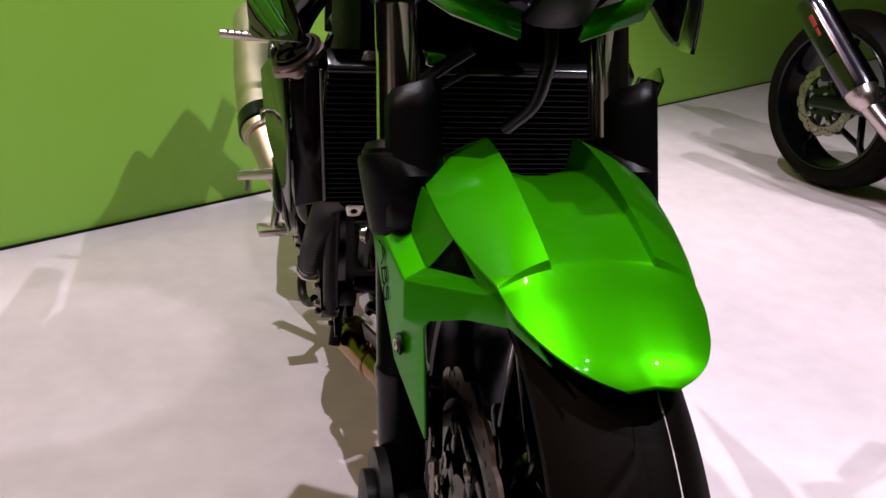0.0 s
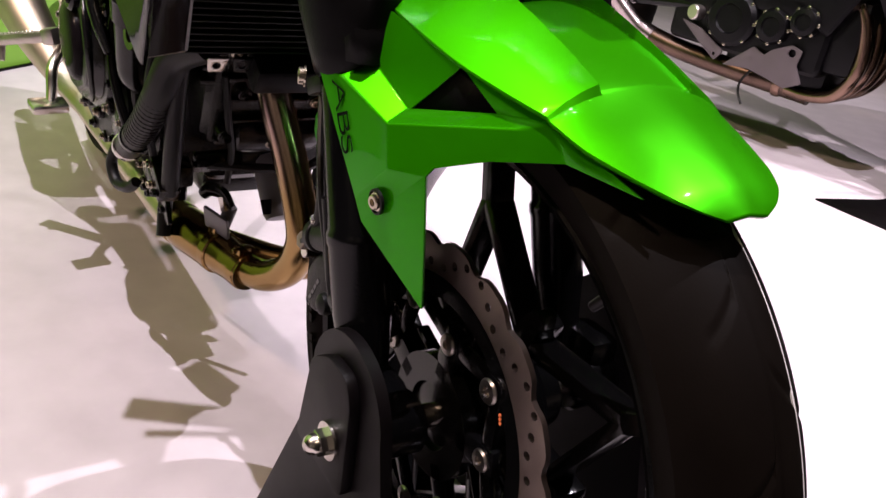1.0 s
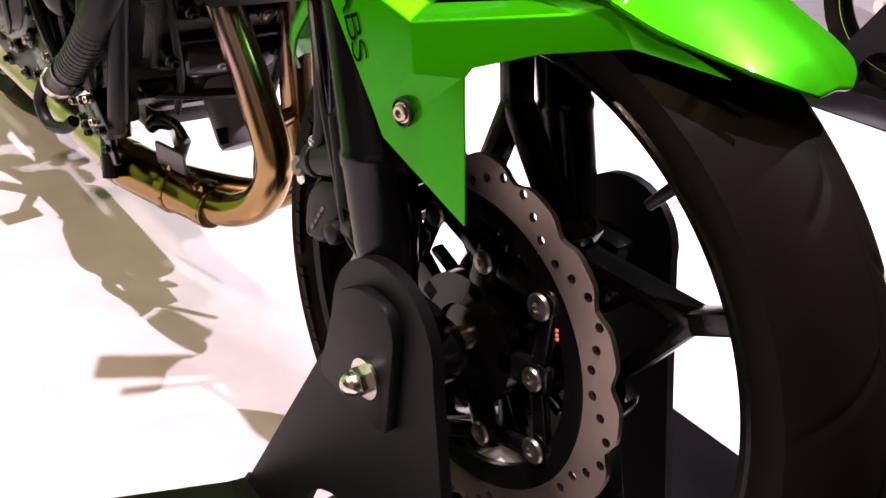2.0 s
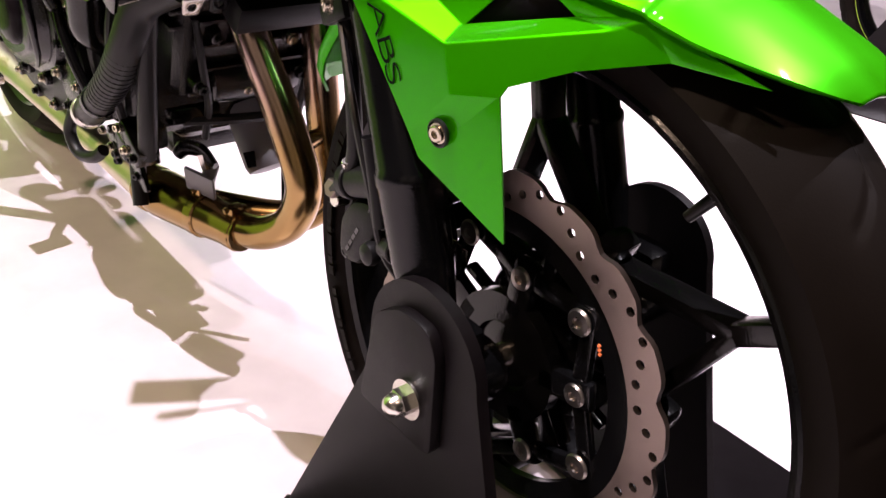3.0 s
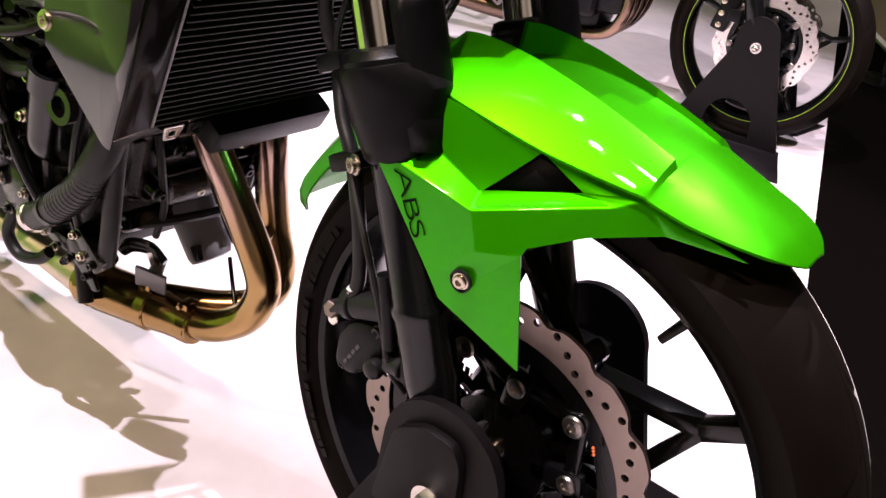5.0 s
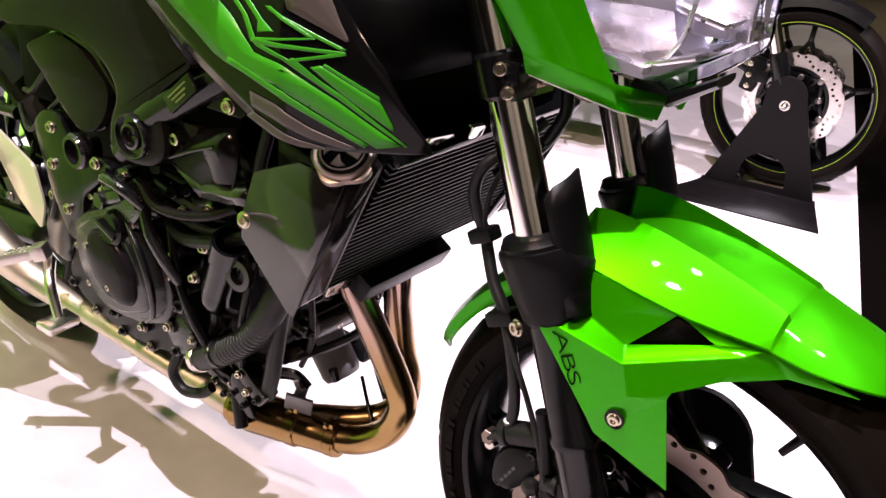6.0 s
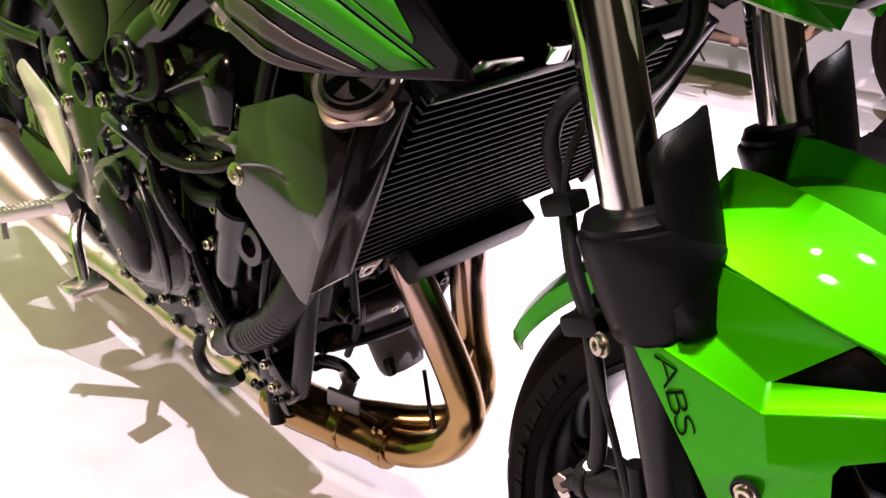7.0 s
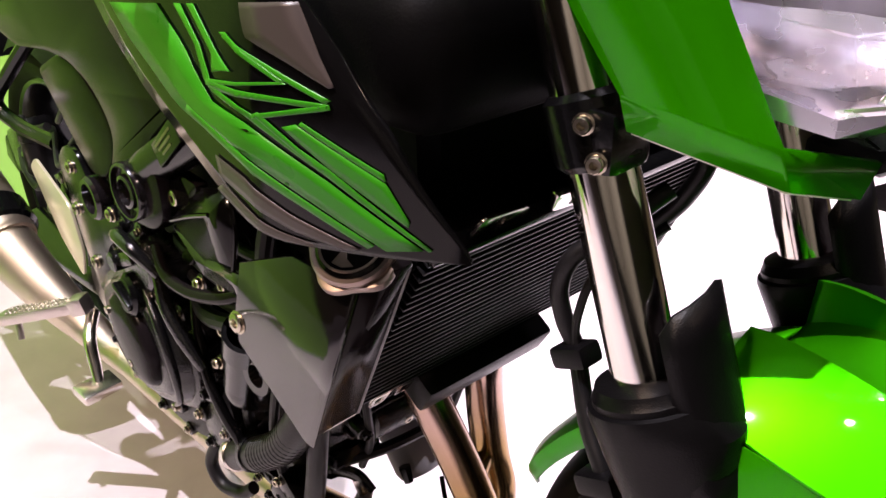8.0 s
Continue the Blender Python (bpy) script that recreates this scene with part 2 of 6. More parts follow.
def rounded(outline, r=0.01, n=4):
    """The outline with rounded corners."""
    out = []
    for i, p in enumerate(outline):
        p = Vector(p)
        a, b = Vector(outline[i - 1]), Vector(outline[(i + 1) % len(outline)])
        ra, rb = min(r, (a - p).length * 0.45), min(r, (b - p).length * 0.45)
        s, e = p + (a - p).normalized() * ra, p + (b - p).normalized() * rb
        for k in range(n + 1):
            t = k / n
            q = s * (1 - t) ** 2 + p * 2 * t * (1 - t) + e * t * t
            out.append((q.x, q.y))
    return out


def spline(points, n=8):
    """A smooth line through points (Catmull-Rom)."""
    ps = [Vector(p) for p in points]
    ps = [2 * ps[0] - ps[1]] + ps + [2 * ps[-1] - ps[-2]]
    out = []
    for i in range(1, len(ps) - 2):
        a, b, c, d = ps[i - 1 : i + 3]
        for k in range(n):
            t = k / n
            out.append(0.5 * (2 * b + (c - a) * t + (2 * a - 5 * b + 4 * c - d) * t * t + (3 * b - a - 3 * c + d) * t ** 3))
    out.append(ps[-2])
    return out


def tube(points, radius, seg=14, n=8, smooth=True, flat=1.0):
    """A pipe along points; radius a number or a list over the given points."""
    line = spline(points, n) if smooth and len(points) > 2 else [Vector(p) for p in points]
    if isinstance(radius, (int, float)):
        radii = [radius] * len(line)
    else:
        radii = [float(np.interp(i / (len(line) - 1), np.linspace(0, 1, len(radius)), radius)) for i in range(len(line))]
    bm = bmesh.new()
    rings, up = [], None
    for i, p in enumerate(line):
        d = (line[min(i + 1, len(line) - 1)] - line[max(i - 1, 0)]).normalized()
        if up is None:
            up = d.orthogonal().normalized()
        up = (up - d * up.dot(d)).normalized()
        side = d.cross(up)
        rings.append([bm.verts.new(p + radii[i] * (math.cos(2 * math.pi * k / seg) * up + flat * math.sin(2 * math.pi * k / seg) * side)) for k in range(seg)])
    for a, b in zip(rings, rings[1:]):
        for k in range(seg):
            bm.faces.new((a[k], a[(k + 1) % seg], b[(k + 1) % seg], b[k]))
    for ring in (rings[0], rings[-1]):
        bm.faces.new(ring)
    return bm


def loft(sections, close=False):
    """A sheet through rows of points."""
    bm = bmesh.new()
    rows = [[bm.verts.new(p) for p in row] for row in sections]
    for a, b in zip(rows, rows[1:]):
        m = len(a)
        for k in range(m if close else m - 1):
            bm.faces.new((a[k], a[(k + 1) % m], b[(k + 1) % m], b[k]))
    if close:
        bm.faces.new(rows[0])
        bm.faces.new(rows[-1])
    return bm


def facets(points, faces, mirror=False):
    bm = bmesh.new()
    vs = [bm.verts.new((x, -y if mirror else y, z)) for x, y, z in points]
    for f in faces:
        bm.faces.new([vs[i] for i in f])
    return bm


def thick(ob, metres, offset=-1.0):
    mod = ob.modifiers.new("thickness", "SOLIDIFY")
    mod.thickness, mod.offset = metres, offset
    return ob


def bolt(a, d, r=0.006, h=0.005, name="bolt", mat=None, parent=None, label=""):
    """A socket-head bolt at a, its head pointing along d."""
    a, d = Vector(a), Vector(d).normalized()
    bm = lathe([(r * 1.25, 0), (r * 1.25, h * 0.25), (r, h * 0.3), (r, h * 0.85), (r * 0.85, h), (r * 0.5, h), (r * 0.45, h * 0.45)], 12, frame_to(a, a + d))
    return part(name, bm, BOLT if mat in (None, STEEL) else mat, parent, label)

# ---------------------------------------------------------------- the hall
EDGE_P, EDGE_D = Vector((0.18, 0.48)), Vector((-0.26, 0.966)).normalized()
WALL_P, WALL_D = Vector((-1.525, -0.887)), Vector((-0.575, 0.818)).normalized()


def sheet(outline, z, h=0.0):
    bm = bmesh.new()
    f = bm.faces.new([bm.verts.new((x, y, z)) for x, y in outline])
    if h:
        g = bmesh.ops.extrude_face_region(bm, geom=[f])
        bmesh.ops.translate(bm, vec=(0, 0, -h), verts=[v for v in g["geom"] if isinstance(v, bmesh.types.BMVert)])
    return bm


def structure(ob, label, category):
    return tagged(ob, label, category, kind="structure")


carpet = structure(part("ground", sheet([(-9, -9), (9, -9), (9, 9), (-9, 9)], -0.05), CARPET, smooth=0), "black exhibition carpet beyond the pale stage floor", "carpet")
ec, eb = EDGE_P - EDGE_D * 0.6, EDGE_P + EDGE_D * 9
stage = structure(part("floor", sheet([(1.9, -8.5), (1.9, -1.4), tuple(ec), tuple(eb), (-8.5, 8.5), (-8.5, -8.5)], 0.0, 0.046), FLOOR, smooth=0), "pale polished concrete stage floor with faint stains", "floor")
trim_at = [Vector((-0.05, 3.22)), Vector((-2.3, 8.1))]
td = (trim_at[1] - trim_at[0]).normalized()
tn = Vector((td.y, -td.x))
trim_at[0] = trim_at[0] - td * 4
structure(part("trim", sheet([tuple(trim_at[0]), tuple(trim_at[1]), tuple(trim_at[1] + tn * 0.04), tuple(trim_at[0] + tn * 0.04)], -0.03, 0.016), WHITE_PAINT, smooth=0), "narrow white edging strip across the carpet", "edging")
structure(part("floor_olive", sheet([tuple(trim_at[0] + tn * 0.05), tuple(trim_at[1] + tn * 0.05), (6, 8.6), (7, 1)], -0.035, 0.012), OLIVE_FLOOR, smooth=0), "olive-brown boarded floor beyond the carpet", "floor")

wall_len, wall_h = 8.6, 3.2
w0 = WALL_P - WALL_D * 0.75
wn = Vector((WALL_D.y, -WALL_D.x))  # towards the stage
wm = Matrix.Translation((w0.x, w0.y, 0)) @ Matrix(((WALL_D.x, wn.x, 0, 0), (WALL_D.y, wn.y, 0, 0), (0, 0, 1, 0), (0, 0, 0, 1)))
structure(part("wall_green", box(wall_len, 0.12, wall_h, Matrix.Translation((wall_len / 2, -0.06, wall_h / 2)), 0), GREEN_WALL, smooth=0, at=wm), "lime green painted stage wall", "wall")
structure(part("baseboard", box(wall_len, 0.010, 0.007, Matrix.Translation((wall_len / 2, 0.007, 0.0035)), 0.002), SATIN, smooth=0, at=wm), "thin black strip at the foot of the green wall", "baseboard")
for nm, sx, sy, x, y in (("wall_north", 18, 0.2, 0, 9.1), ("wall_south", 18, 0.2, 0, -9.1), ("wall_east", 0.2, 18, 9.1, 0), ("wall_west", 0.2, 18, -9.1, 0)):
    structure(part(nm, box(sx, sy, 6.1, Matrix.Translation((x, y, 3.0)), 0), HALL, smooth=0), "plain brown wall of the exhibition hall", "wall")
structure(part("ceiling", box(18.4, 18.4, 0.2, Matrix.Translation((0, 0, 6.15)), 0), HALL, smooth=0), "dark ceiling of the exhibition hall", "ceiling")

# ---------------------------------------------------------------- wheels
TURN = pose(0, 0, 0, 90)  # z of a turned body to the bike's right side


def tyre_mesh(R, half, bead, seg, grooves=18):
    prof = []
    n = 36
    for i in range(n + 1):
        h = half * (2 * i / n - 1)
        prof.append((R - (R - bead) * 0.52 * abs(h / half) ** 2.3, h))
    low = R - (R - bead) * 0.52
    prof += [(low - (low - bead) * 0.35, half * 0.99), (low - (low - bead) * 0.75, half * 0.90), (bead, half * 0.80), (bead - 0.006, half * 0.7)]
    prof += [(bead - 0.006, -half * 0.7), (bead, -half * 0.80), (low - (low - bead) * 0.75, -half * 0.90), (low - (low - bead) * 0.35, -half * 0.99)]
    per = max(12, seg // grooves)
    bm = bmesh.new()
    rings = []
    for r, h in prof:
        u = abs(h) / half
        lean = (0.55 * u ** 0.7 + (0.5 if h > 0 else 0.0) * min(1.0, u / 0.08)) / grooves * 2 * math.pi
        ring = []
        for k in range(per * grooves):
            a = 2 * math.pi * k / (per * grooves) - lean
            cut = r > low + 1e-5 and 0.10 < u < 0.90 and k % per in (0, 1) and (0.10 < u < 0.55 or (k // per) % 2 == 0)
            rr = r - (0.0014 if cut else 0.0)
            ring.append(bm.verts.new((rr * math.cos(a), rr * math.sin(a), h)))
        rings.append(ring)
    for a, b in zip(rings, rings[1:] + rings[:1]):
        m = len(a)
        for k in range(m):
            bm.faces.new((a[k], a[(k + 1) % m], b[(k + 1) % m], b[k]))
    return bm


def wheel(parent, at, R, half, name, seg=240, spoke0=38.0, stripe=None, label=""):
    """A cast wheel with a tyre; the axle lies along y."""
    e = half - 0.010
    rim = lathe([(0.245, e), (0.241, e + 0.003), (0.235, e), (0.231, e - 0.008), (0.2255, half * 0.2), (0.2255, -half * 0.2), (0.231, -e + 0.008), (0.235, -e), (0.241, -e - 0.003), (0.245, -e), (0.234, -half * 0.5), (0.234, half * 0.5)], 120, TURN, True)
    merge(rim, lathe([(0.026, -0.058), (0.034, -0.055), (0.040, -0.03), (0.046, -0.012), (0.046, 0.012), (0.040, 0.03), (0.034, 0.055), (0.026, 0.058)], 32, TURN))
    merge(rim, lathe([(0.030, -0.020), (0.066, -0.014), (0.072, -0.006), (0.072, 0.006), (0.066, 0.014), (0.030, 0.020)], 48, TURN))
    body = part(name, rim, SATIN, parent, label or "gloss black cast alloy wheel", at=at)
    one = None
    for k in range(5):
        m = pose(0, 0, 0, 0, -(spoke0 + 72 * k))
        if one is None:
            bm = bmesh.new()
            for s in (-1, 1):
                a, b = Vector((0.082, 0, s * 0.053)), Vector((0.175, 0, s * 0.003))
                merge(bm, box((b - a).length + 0.014, 0.026, 0.0140, Matrix.Translation((a + b) / 2) @ Matrix.Rotation(-math.atan2(b.z - a.z, b.x - a.x), 4, "Y"), 0.005))
            a, b = Vector((0.030 * math.cos(0.628), 0, 0.030 * math.sin(0.628))), Vector((0.118 * math.cos(0.628), 0, 0.118 * math.sin(0.628)))
            merge(bm, box((b - a).length + 0.01, 0.030, 0.022, Matrix.Translation((a + b) / 2) @ Matrix.Rotation(-0.628, 4, "Y"), 0.007))
            merge(bm, box(0.064, 0.024, 0.0165, Matrix.Translation((0.200, 0, 0)), 0.004))
            one = part("spoke", bm, SATIN, body, at=m)
        else:
            repeat(one, m)
    part("tyre", merge(bmesh.new(), tyre_mesh(R, half, 0.240, seg), TURN), RUBBER, body, "black road tyre with slanted tread grooves", smooth=30)
    if stripe:
        for s in (-1, 1):
            part("rim_stripe", lathe([(0.2426, half - 0.0055), (0.2412, half - 0.0055), (0.2412, half - 0.009), (0.2426, half - 0.009)], 96, TURN @ pose(0, 0, 0, 0 if s > 0 else 180), True), stripe, body, "thin yellow-green rim stripe")
    return body


def brake_disc(parent, r_out, r_in, y, petals=18, holes=True, label="wavy drilled steel brake disc", hole=0.0037, mat=None):
    out = []
    for k in range(petals * 10):
        a = 2 * math.pi * k / (petals * 10)
        s = 0.5 + 0.5 * math.cos(petals * a)
        out.append(((r_out - 0.007 * s ** 3) * math.cos(a), (r_out - 0.007 * s ** 3) * math.sin(a)))
    hs = [(0, 0, r_in, 72)]
    if holes:
        for k in range(petals):
            for j, rr in enumerate((0.28, 0.52, 0.76)):
                a = 2 * math.pi * (k + 0.2 + 0.30 * j) / petals
                r = r_in + (r_out - r_in) * (rr if k % 2 else 1.02 - rr)
                hs.append((r * math.cos(a), r * math.sin(a), hole, 8))
    return part("brake_disc", prism(out, 0.0045, pose(0, y, 0, 90), 0, hs), mat or DISC, parent, label)


def disc_carrier(parent, y, s, a0=10.5, rim=0.118):
    face = pose(0, y, 0, 90)
    ring = part("disc_carrier", merge(lathe([(rim, -0.003), (rim, 0.003), (rim - 0.020, 0.003), (rim - 0.020, -0.003)], 64, face, True), lathe([(0.055, -0.006), (0.055, 0.006), (0.030, 0.006), (0.030, -0.006)], 40, face, True)), SATIN, parent, "black disc carrier ring")
    arm, lug = None, None
    for k in range(5):
        for sgn in (-1, 1):
            a, b = radians(a0 + 72 * k), radians(a0 + 36 * sgn + 72 * k)
            p, q = Vector((0.078 * math.cos(a), y, 0.078 * math.sin(a))), Vector((0.108 * math.cos(b), y, 0.108 * math.sin(b)))
            m = Matrix.Translation((p + q) / 2) @ Matrix.Rotation(-math.atan2(q.z - p.z, q.x - p.x), 4, "Y")
            arm = repeat(arm, m) if arm else part("carrier_arm", box((q - p).length + 0.012, 0.008, 0.014, None, 0.003), SATIN, parent, at=m)
        a = radians(a0 + 72 * k)
        m = Matrix.Translation((0.0645 * math.cos(a), y, 0.0645 * math.sin(a))) @ Matrix.Rotation(-a, 4, "Y")
        lug = repeat(lug, m) if lug else part("carrier_lug", box(0.055, 0.012, 0.024, None, 0.005), SATIN, parent, at=m)
        for r, off, nm, rr in ((0.0785, 0, "disc_bolt", 0.0085), (0.1015, 36, "disc_button", 0.0095)):
            b = radians(a0 + off + 72 * k)
            part(nm, lathe([(rr * 1.08, 0), (rr * 1.12, 0.0012), (rr * 0.98, 0.0030), (rr * 0.45, 0.0036), (rr * 0.40, 0.0012)], 16, frame_to((r * math.cos(b), y + s * 0.006, r * math.sin(b)), (r * math.cos(b), y + s, r * math.sin(b)))), BUTTON, parent, "flat steel button bolt")
    return ring


# ---------------------------------------------------------------- front wheel stand
def wheel_stand(at, label, pads=True):
    st = thing("paddock_stand", label, "wheel stand", "front wheel stands", at)
    top = [(-0.002 + 0.061 * math.cos(a), 0.329 + 0.061 * math.sin(a)) for a in [math.pi * (0.02 + 0.96 * k / 14) for k in range(15)]]
    arch = [(0.072 * math.cos(a) - 0.02, 0.068 + 0.070 * math.sin(a)) for a in [math.pi * k / 14 for k in range(15)]]
    cut = [(0.055, 0.034), *arch, (-0.098, 0.034)]
    outline = [(-0.205, 0.006), (0.152, 0.006), (0.093, 0.210), *top, (-0.066, 0.286)]
    for s in (-1, 1):
        y = s * 0.141
        part("side_plate", cut_plate(outline, cut, 0.010, pose(-0.016 if pads and s > 0 else 0, y, 0, 90)), STAND_PAINT, st, "charcoal steel side plate with an arched cut-out")
        flange = loft([[(-0.205, y, 0.020), (0.156, y, 0.020)], [(-0.207, y + s * 0.004, 0.012), (0.158, y + s * 0.004, 0.012)], [(-0.215, y + s * 0.020, 0.007), (0.162, y + s * 0.020, 0.007)], [(-0.300, y + s * 0.225, 0.0035), (0.208, y + s * 0.225, 0.0035)]])
        thick(part("flange", flange, STAND_PAINT, st, "flat foot flange lying on the floor", smooth=20), 0.004, 0)
        pad = rounded([(-0.052, 0.318), (-0.046, 0.350), (-0.018, 0.368), (0.014, 0.368), (0.025, 0.350), (0.027, 0.262), (-0.062, 0.262)], 0.009)
        if pads:
            part("axle_pad", prism(pad, 0.010, pose(0, y + s * 0.010, 0, 90), 0.002), STAND_PAINT, st, "thicker axle pad bolted to the plate")
        part("axle_nut", merge(lathe([(0.016, 0), (0.016, 0.0025), (0.006, 0.0025)], 24), merge(lathe([(0.0110, 0.002), (0.0110, 0.010), (0.0095, 0.0112)], 6, pose(0, 0, 0.0005)), lathe([(0.0092, 0.010), (0.0090, 0.0145), (0.0072, 0.0185), (0.0040, 0.0208), (0.0008, 0.0215)], 20))), STEEL, st, "bright domed nut with washer", at=pose(0, y + s * (0.0155 if pads else 0.0055), 0.30, 90 if s < 0 else -90))
    part("cross_tube", rod((-0.10, -0.138, 0.034), (-0.10, 0.138, 0.034), 0.016), STAND_PAINT, st)
    return st


wheel_stand(pose(0, 0, 0), "charcoal steel front wheel stand bolted to the green motorcycle's axle")

# ---------------------------------------------------------------- the green motorcycle
bike = thing("motorcycle", "lime green and black naked motorcycle clamped on a wheel stand", "motorcycle", "motorcycles on show")
AX = Vector((0, 0, 0.30))


def fork_at(z, s):
    """The axis of the right (-1) or left (1) fork leg."""
    return Vector(((-0.086 if s < 0 else -0.098) - 0.369 * (z - 0.5), -0.116 if s < 0 else 0.096, z))


front = wheel(bike, Matrix.Translation(AX + Vector((0, -0.004, 0))), 0.300, 0.056, "front_wheel", 480, 31.0, None, "gloss black cast front wheel")
brake_disc(front, 0.1575, 0.1265, -0.059)
disc_carrier(front, -0.055, -1, rim=0.1262)
part("axle", rod((0, -0.135, 0), (0, 0.135, 0), 0.011), STEEL, front)
for k in range(3):
    part("carrier_mark", box(0.0022, 0.0008, 0.0024, pose(0.093 + 0.001 * k, -0.0668, 0.070 - 0.0030 * k, 0, 20), 0), ORANGE, front, "tiny orange marking")
for k in range(10):
    a = radians(16 + 36 * k)
    part("hub_rib", box(0.050, 0.012, 0.007, Matrix.Translation((0.064 * math.cos(a), -0.024, 0.064 * math.sin(a))) @ Matrix.Rotation(-a, 4, "Y"), 0.003), BLACK_GLOSS, front)
part("hub_cap", lathe([(0.036, 0.030), (0.040, 0.034), (0.040, 0.050), (0.033, 0.056), (0.018, 0.057)], 36, TURN), BLACK_GLOSS, front, "gloss black hub cap")
part("tone_ring", lathe([(0.047, 0.049), (0.047, 0.052), (0.036, 0.052), (0.036, 0.049)], 48, TURN, True), STEEL, front, "slotted speed sensor ring")
va = radians(57)
part("valve", rod((0.222 * math.cos(va), 0, 0.222 * math.sin(va)), (0.186 * math.cos(va), -0.012, 0.186 * math.sin(va)), 0.0055, 0.004), HOSE, front, "black tyre valve")
LINE_W, LINE_R = 0.022, 0.046
for yy, mat, w, lab in ((LINE_W, WHITE_PAINT, 0.0014, "thin white tread line"), (LINE_R, RED, 0.0018, "thin red tread line")):
    r = 0.300 - 0.068 * 0.52 * abs(yy / 0.056) ** 2.3 + 0.0006
    part("tread_line", lathe([(r, -yy - w / 2), (r, -yy + w / 2), (r - 0.002, -yy + w / 2), (r - 0.002, -yy - w / 2)], 160, TURN, True), mat, front, lab)
for k in range(26):  # raised lettering on the side wall, as plain bars
    if k % 9 == 8:
        continue
    a = radians(150 + k * 2.6)
    part("sidewall_mark", box(0.007 + 0.003 * (k % 3), 0.0016, 0.010, Matrix.Translation((0.256 * math.cos(a), -0.0562, 0.256 * math.sin(a))) @ pose(0, 0, 0, 0, -math.degrees(a) + 90) @ pose(0, 0, 0, -8), 0), RUBBER, front)

for s in (-1, 1):
    a, d = fork_at(0.30, s), (fork_at(1.0, s) - fork_at(0.3, s)).normalized()
    leg = part("fork_leg", lathe([(0.012, -0.015), (0.018, -0.008), (0.0195, 0.05), (0.0240, 0.09), (0.0248, 0.146), (0.0260, 0.149), (0.0260, 0.156), (0.0238, 0.160), (0.0232, 0.25), (0.0232, 0.285), (0.0235, 0.31)], 32, frame_to(a, a + d)), SATIN, bike, "satin black fork slider")
    part("stanchion", rod(fork_at(0.59, s), fork_at(1.02, s), 0.0205, seg=40), CHROME, bike, "polished chrome fork tube")
    b = fork_at(0.30, s)
    part("axle_lug", merge(rod((0, s * 0.080, 0.30), (0, s * 0.130, 0.30), 0.027, seg=28), box(0.05, 0.035, 0.07, Matrix.Translation((-0.010, s * 0.112, 0.312)), 0.012)), SATIN, bike)
    c = fork_at(0.566, s)
    bm = lathe([(0.0245, -0.006), (0.0275, -0.002), (0.0300, 0.012), (0.0335, 0.030), (0.0365, 0.050), (0.0385, 0.063), (0.0375, 0.067), (0.0345, 0.068), (0.0345, 0.072), (0.033, 0.074), (0.031, 0.079), (0.024, 0.081)], 36, frame_to(c, c + d))
    for v in bm.verts:
        dx = v.co.x - fork_at(v.co.z, s).x
        if dx > 0 and v.co.z < 0.628:
            grow = min(1.0, max(0.0, (v.co.z - 0.565) / 0.045))
            v.co.x += dx * 0.35 * grow
            v.co.y += dx * 0.25 * grow
    cup = part("fork_guard", bm, PLASTIC, bike, "black plastic fork guard with a tall front fin")
    fin = []
    for j in range(7):
        t = j / 6
        row = []
        for i, (fx, fy) in enumerate(((0.030, -0.016), (0.038, -0.010), (0.043, 0.0), (0.046, 0.012), (0.0455, 0.024), (0.040, 0.033))):
            top = (0.682, 0.694, 0.698, 0.702, 0.705, 0.700)[i]
            q = fork_at(0.578 + (top - 0.578) * t, s)
            row.append(q + Vector((fx, fy, 0)))
        fin.append(row)
    thick(part("fin", loft(fin), PLASTIC, cup, smooth=50), 0.003, 0)
    bolt(fork_at(0.554, s) + Vector((-0.022, s * 0.028, 0)), (-0.4, s, 0), 0.007, 0.006, "guard_bolt", STEEL, cup)
    # lower triple clamp
    e, f = fork_at(0.760, s), fork_at(0.800, s)
    clamp = part("fork_clamp", merge(rod(e, f, 0.0255, seg=32, bevel=0.004), box(0.03, 0.036, 0.036, Matrix.Translation((e + f) / 2 + Vector((0.014, s * 0.003, 0.0))), 0.006)), SATIN, bike, "black lower fork clamp")
    for q in ((-0.168, 0.139, 0.771), (-0.178, 0.139, 0.790)):
        bolt((q[0], s * q[1] + (0.0 if s < 0 else -0.02), q[2]), (0.45, s, 0.1), 0.0050, 0.007, "clamp_bolt", STEEL, clamp)
part("steering_yoke", merge(box(0.07, 0.17, 0.034, Matrix.Translation((-0.218, 0, 0.785)) @ pose(0, 0, 0, 0, -20), 0.01), rod((-0.225, 0, 0.76), (-0.30, 0, 0.96), 0.034)), SATIN, bike, "black steering yoke and stem")


# ---- front mudguard
def mud_row(x, pts):
    """A full row across the mudguard from half a section of (y, z)."""
    return [Vector((x, 0.004 - y, z)) for y, z in reversed(pts)] + [Vector((x, 0.004 + y * (0.98 - 0.05 * min(1.0, max(0.0, (x - 0.05) / 0.08))), z)) for y, z in pts[1:]]


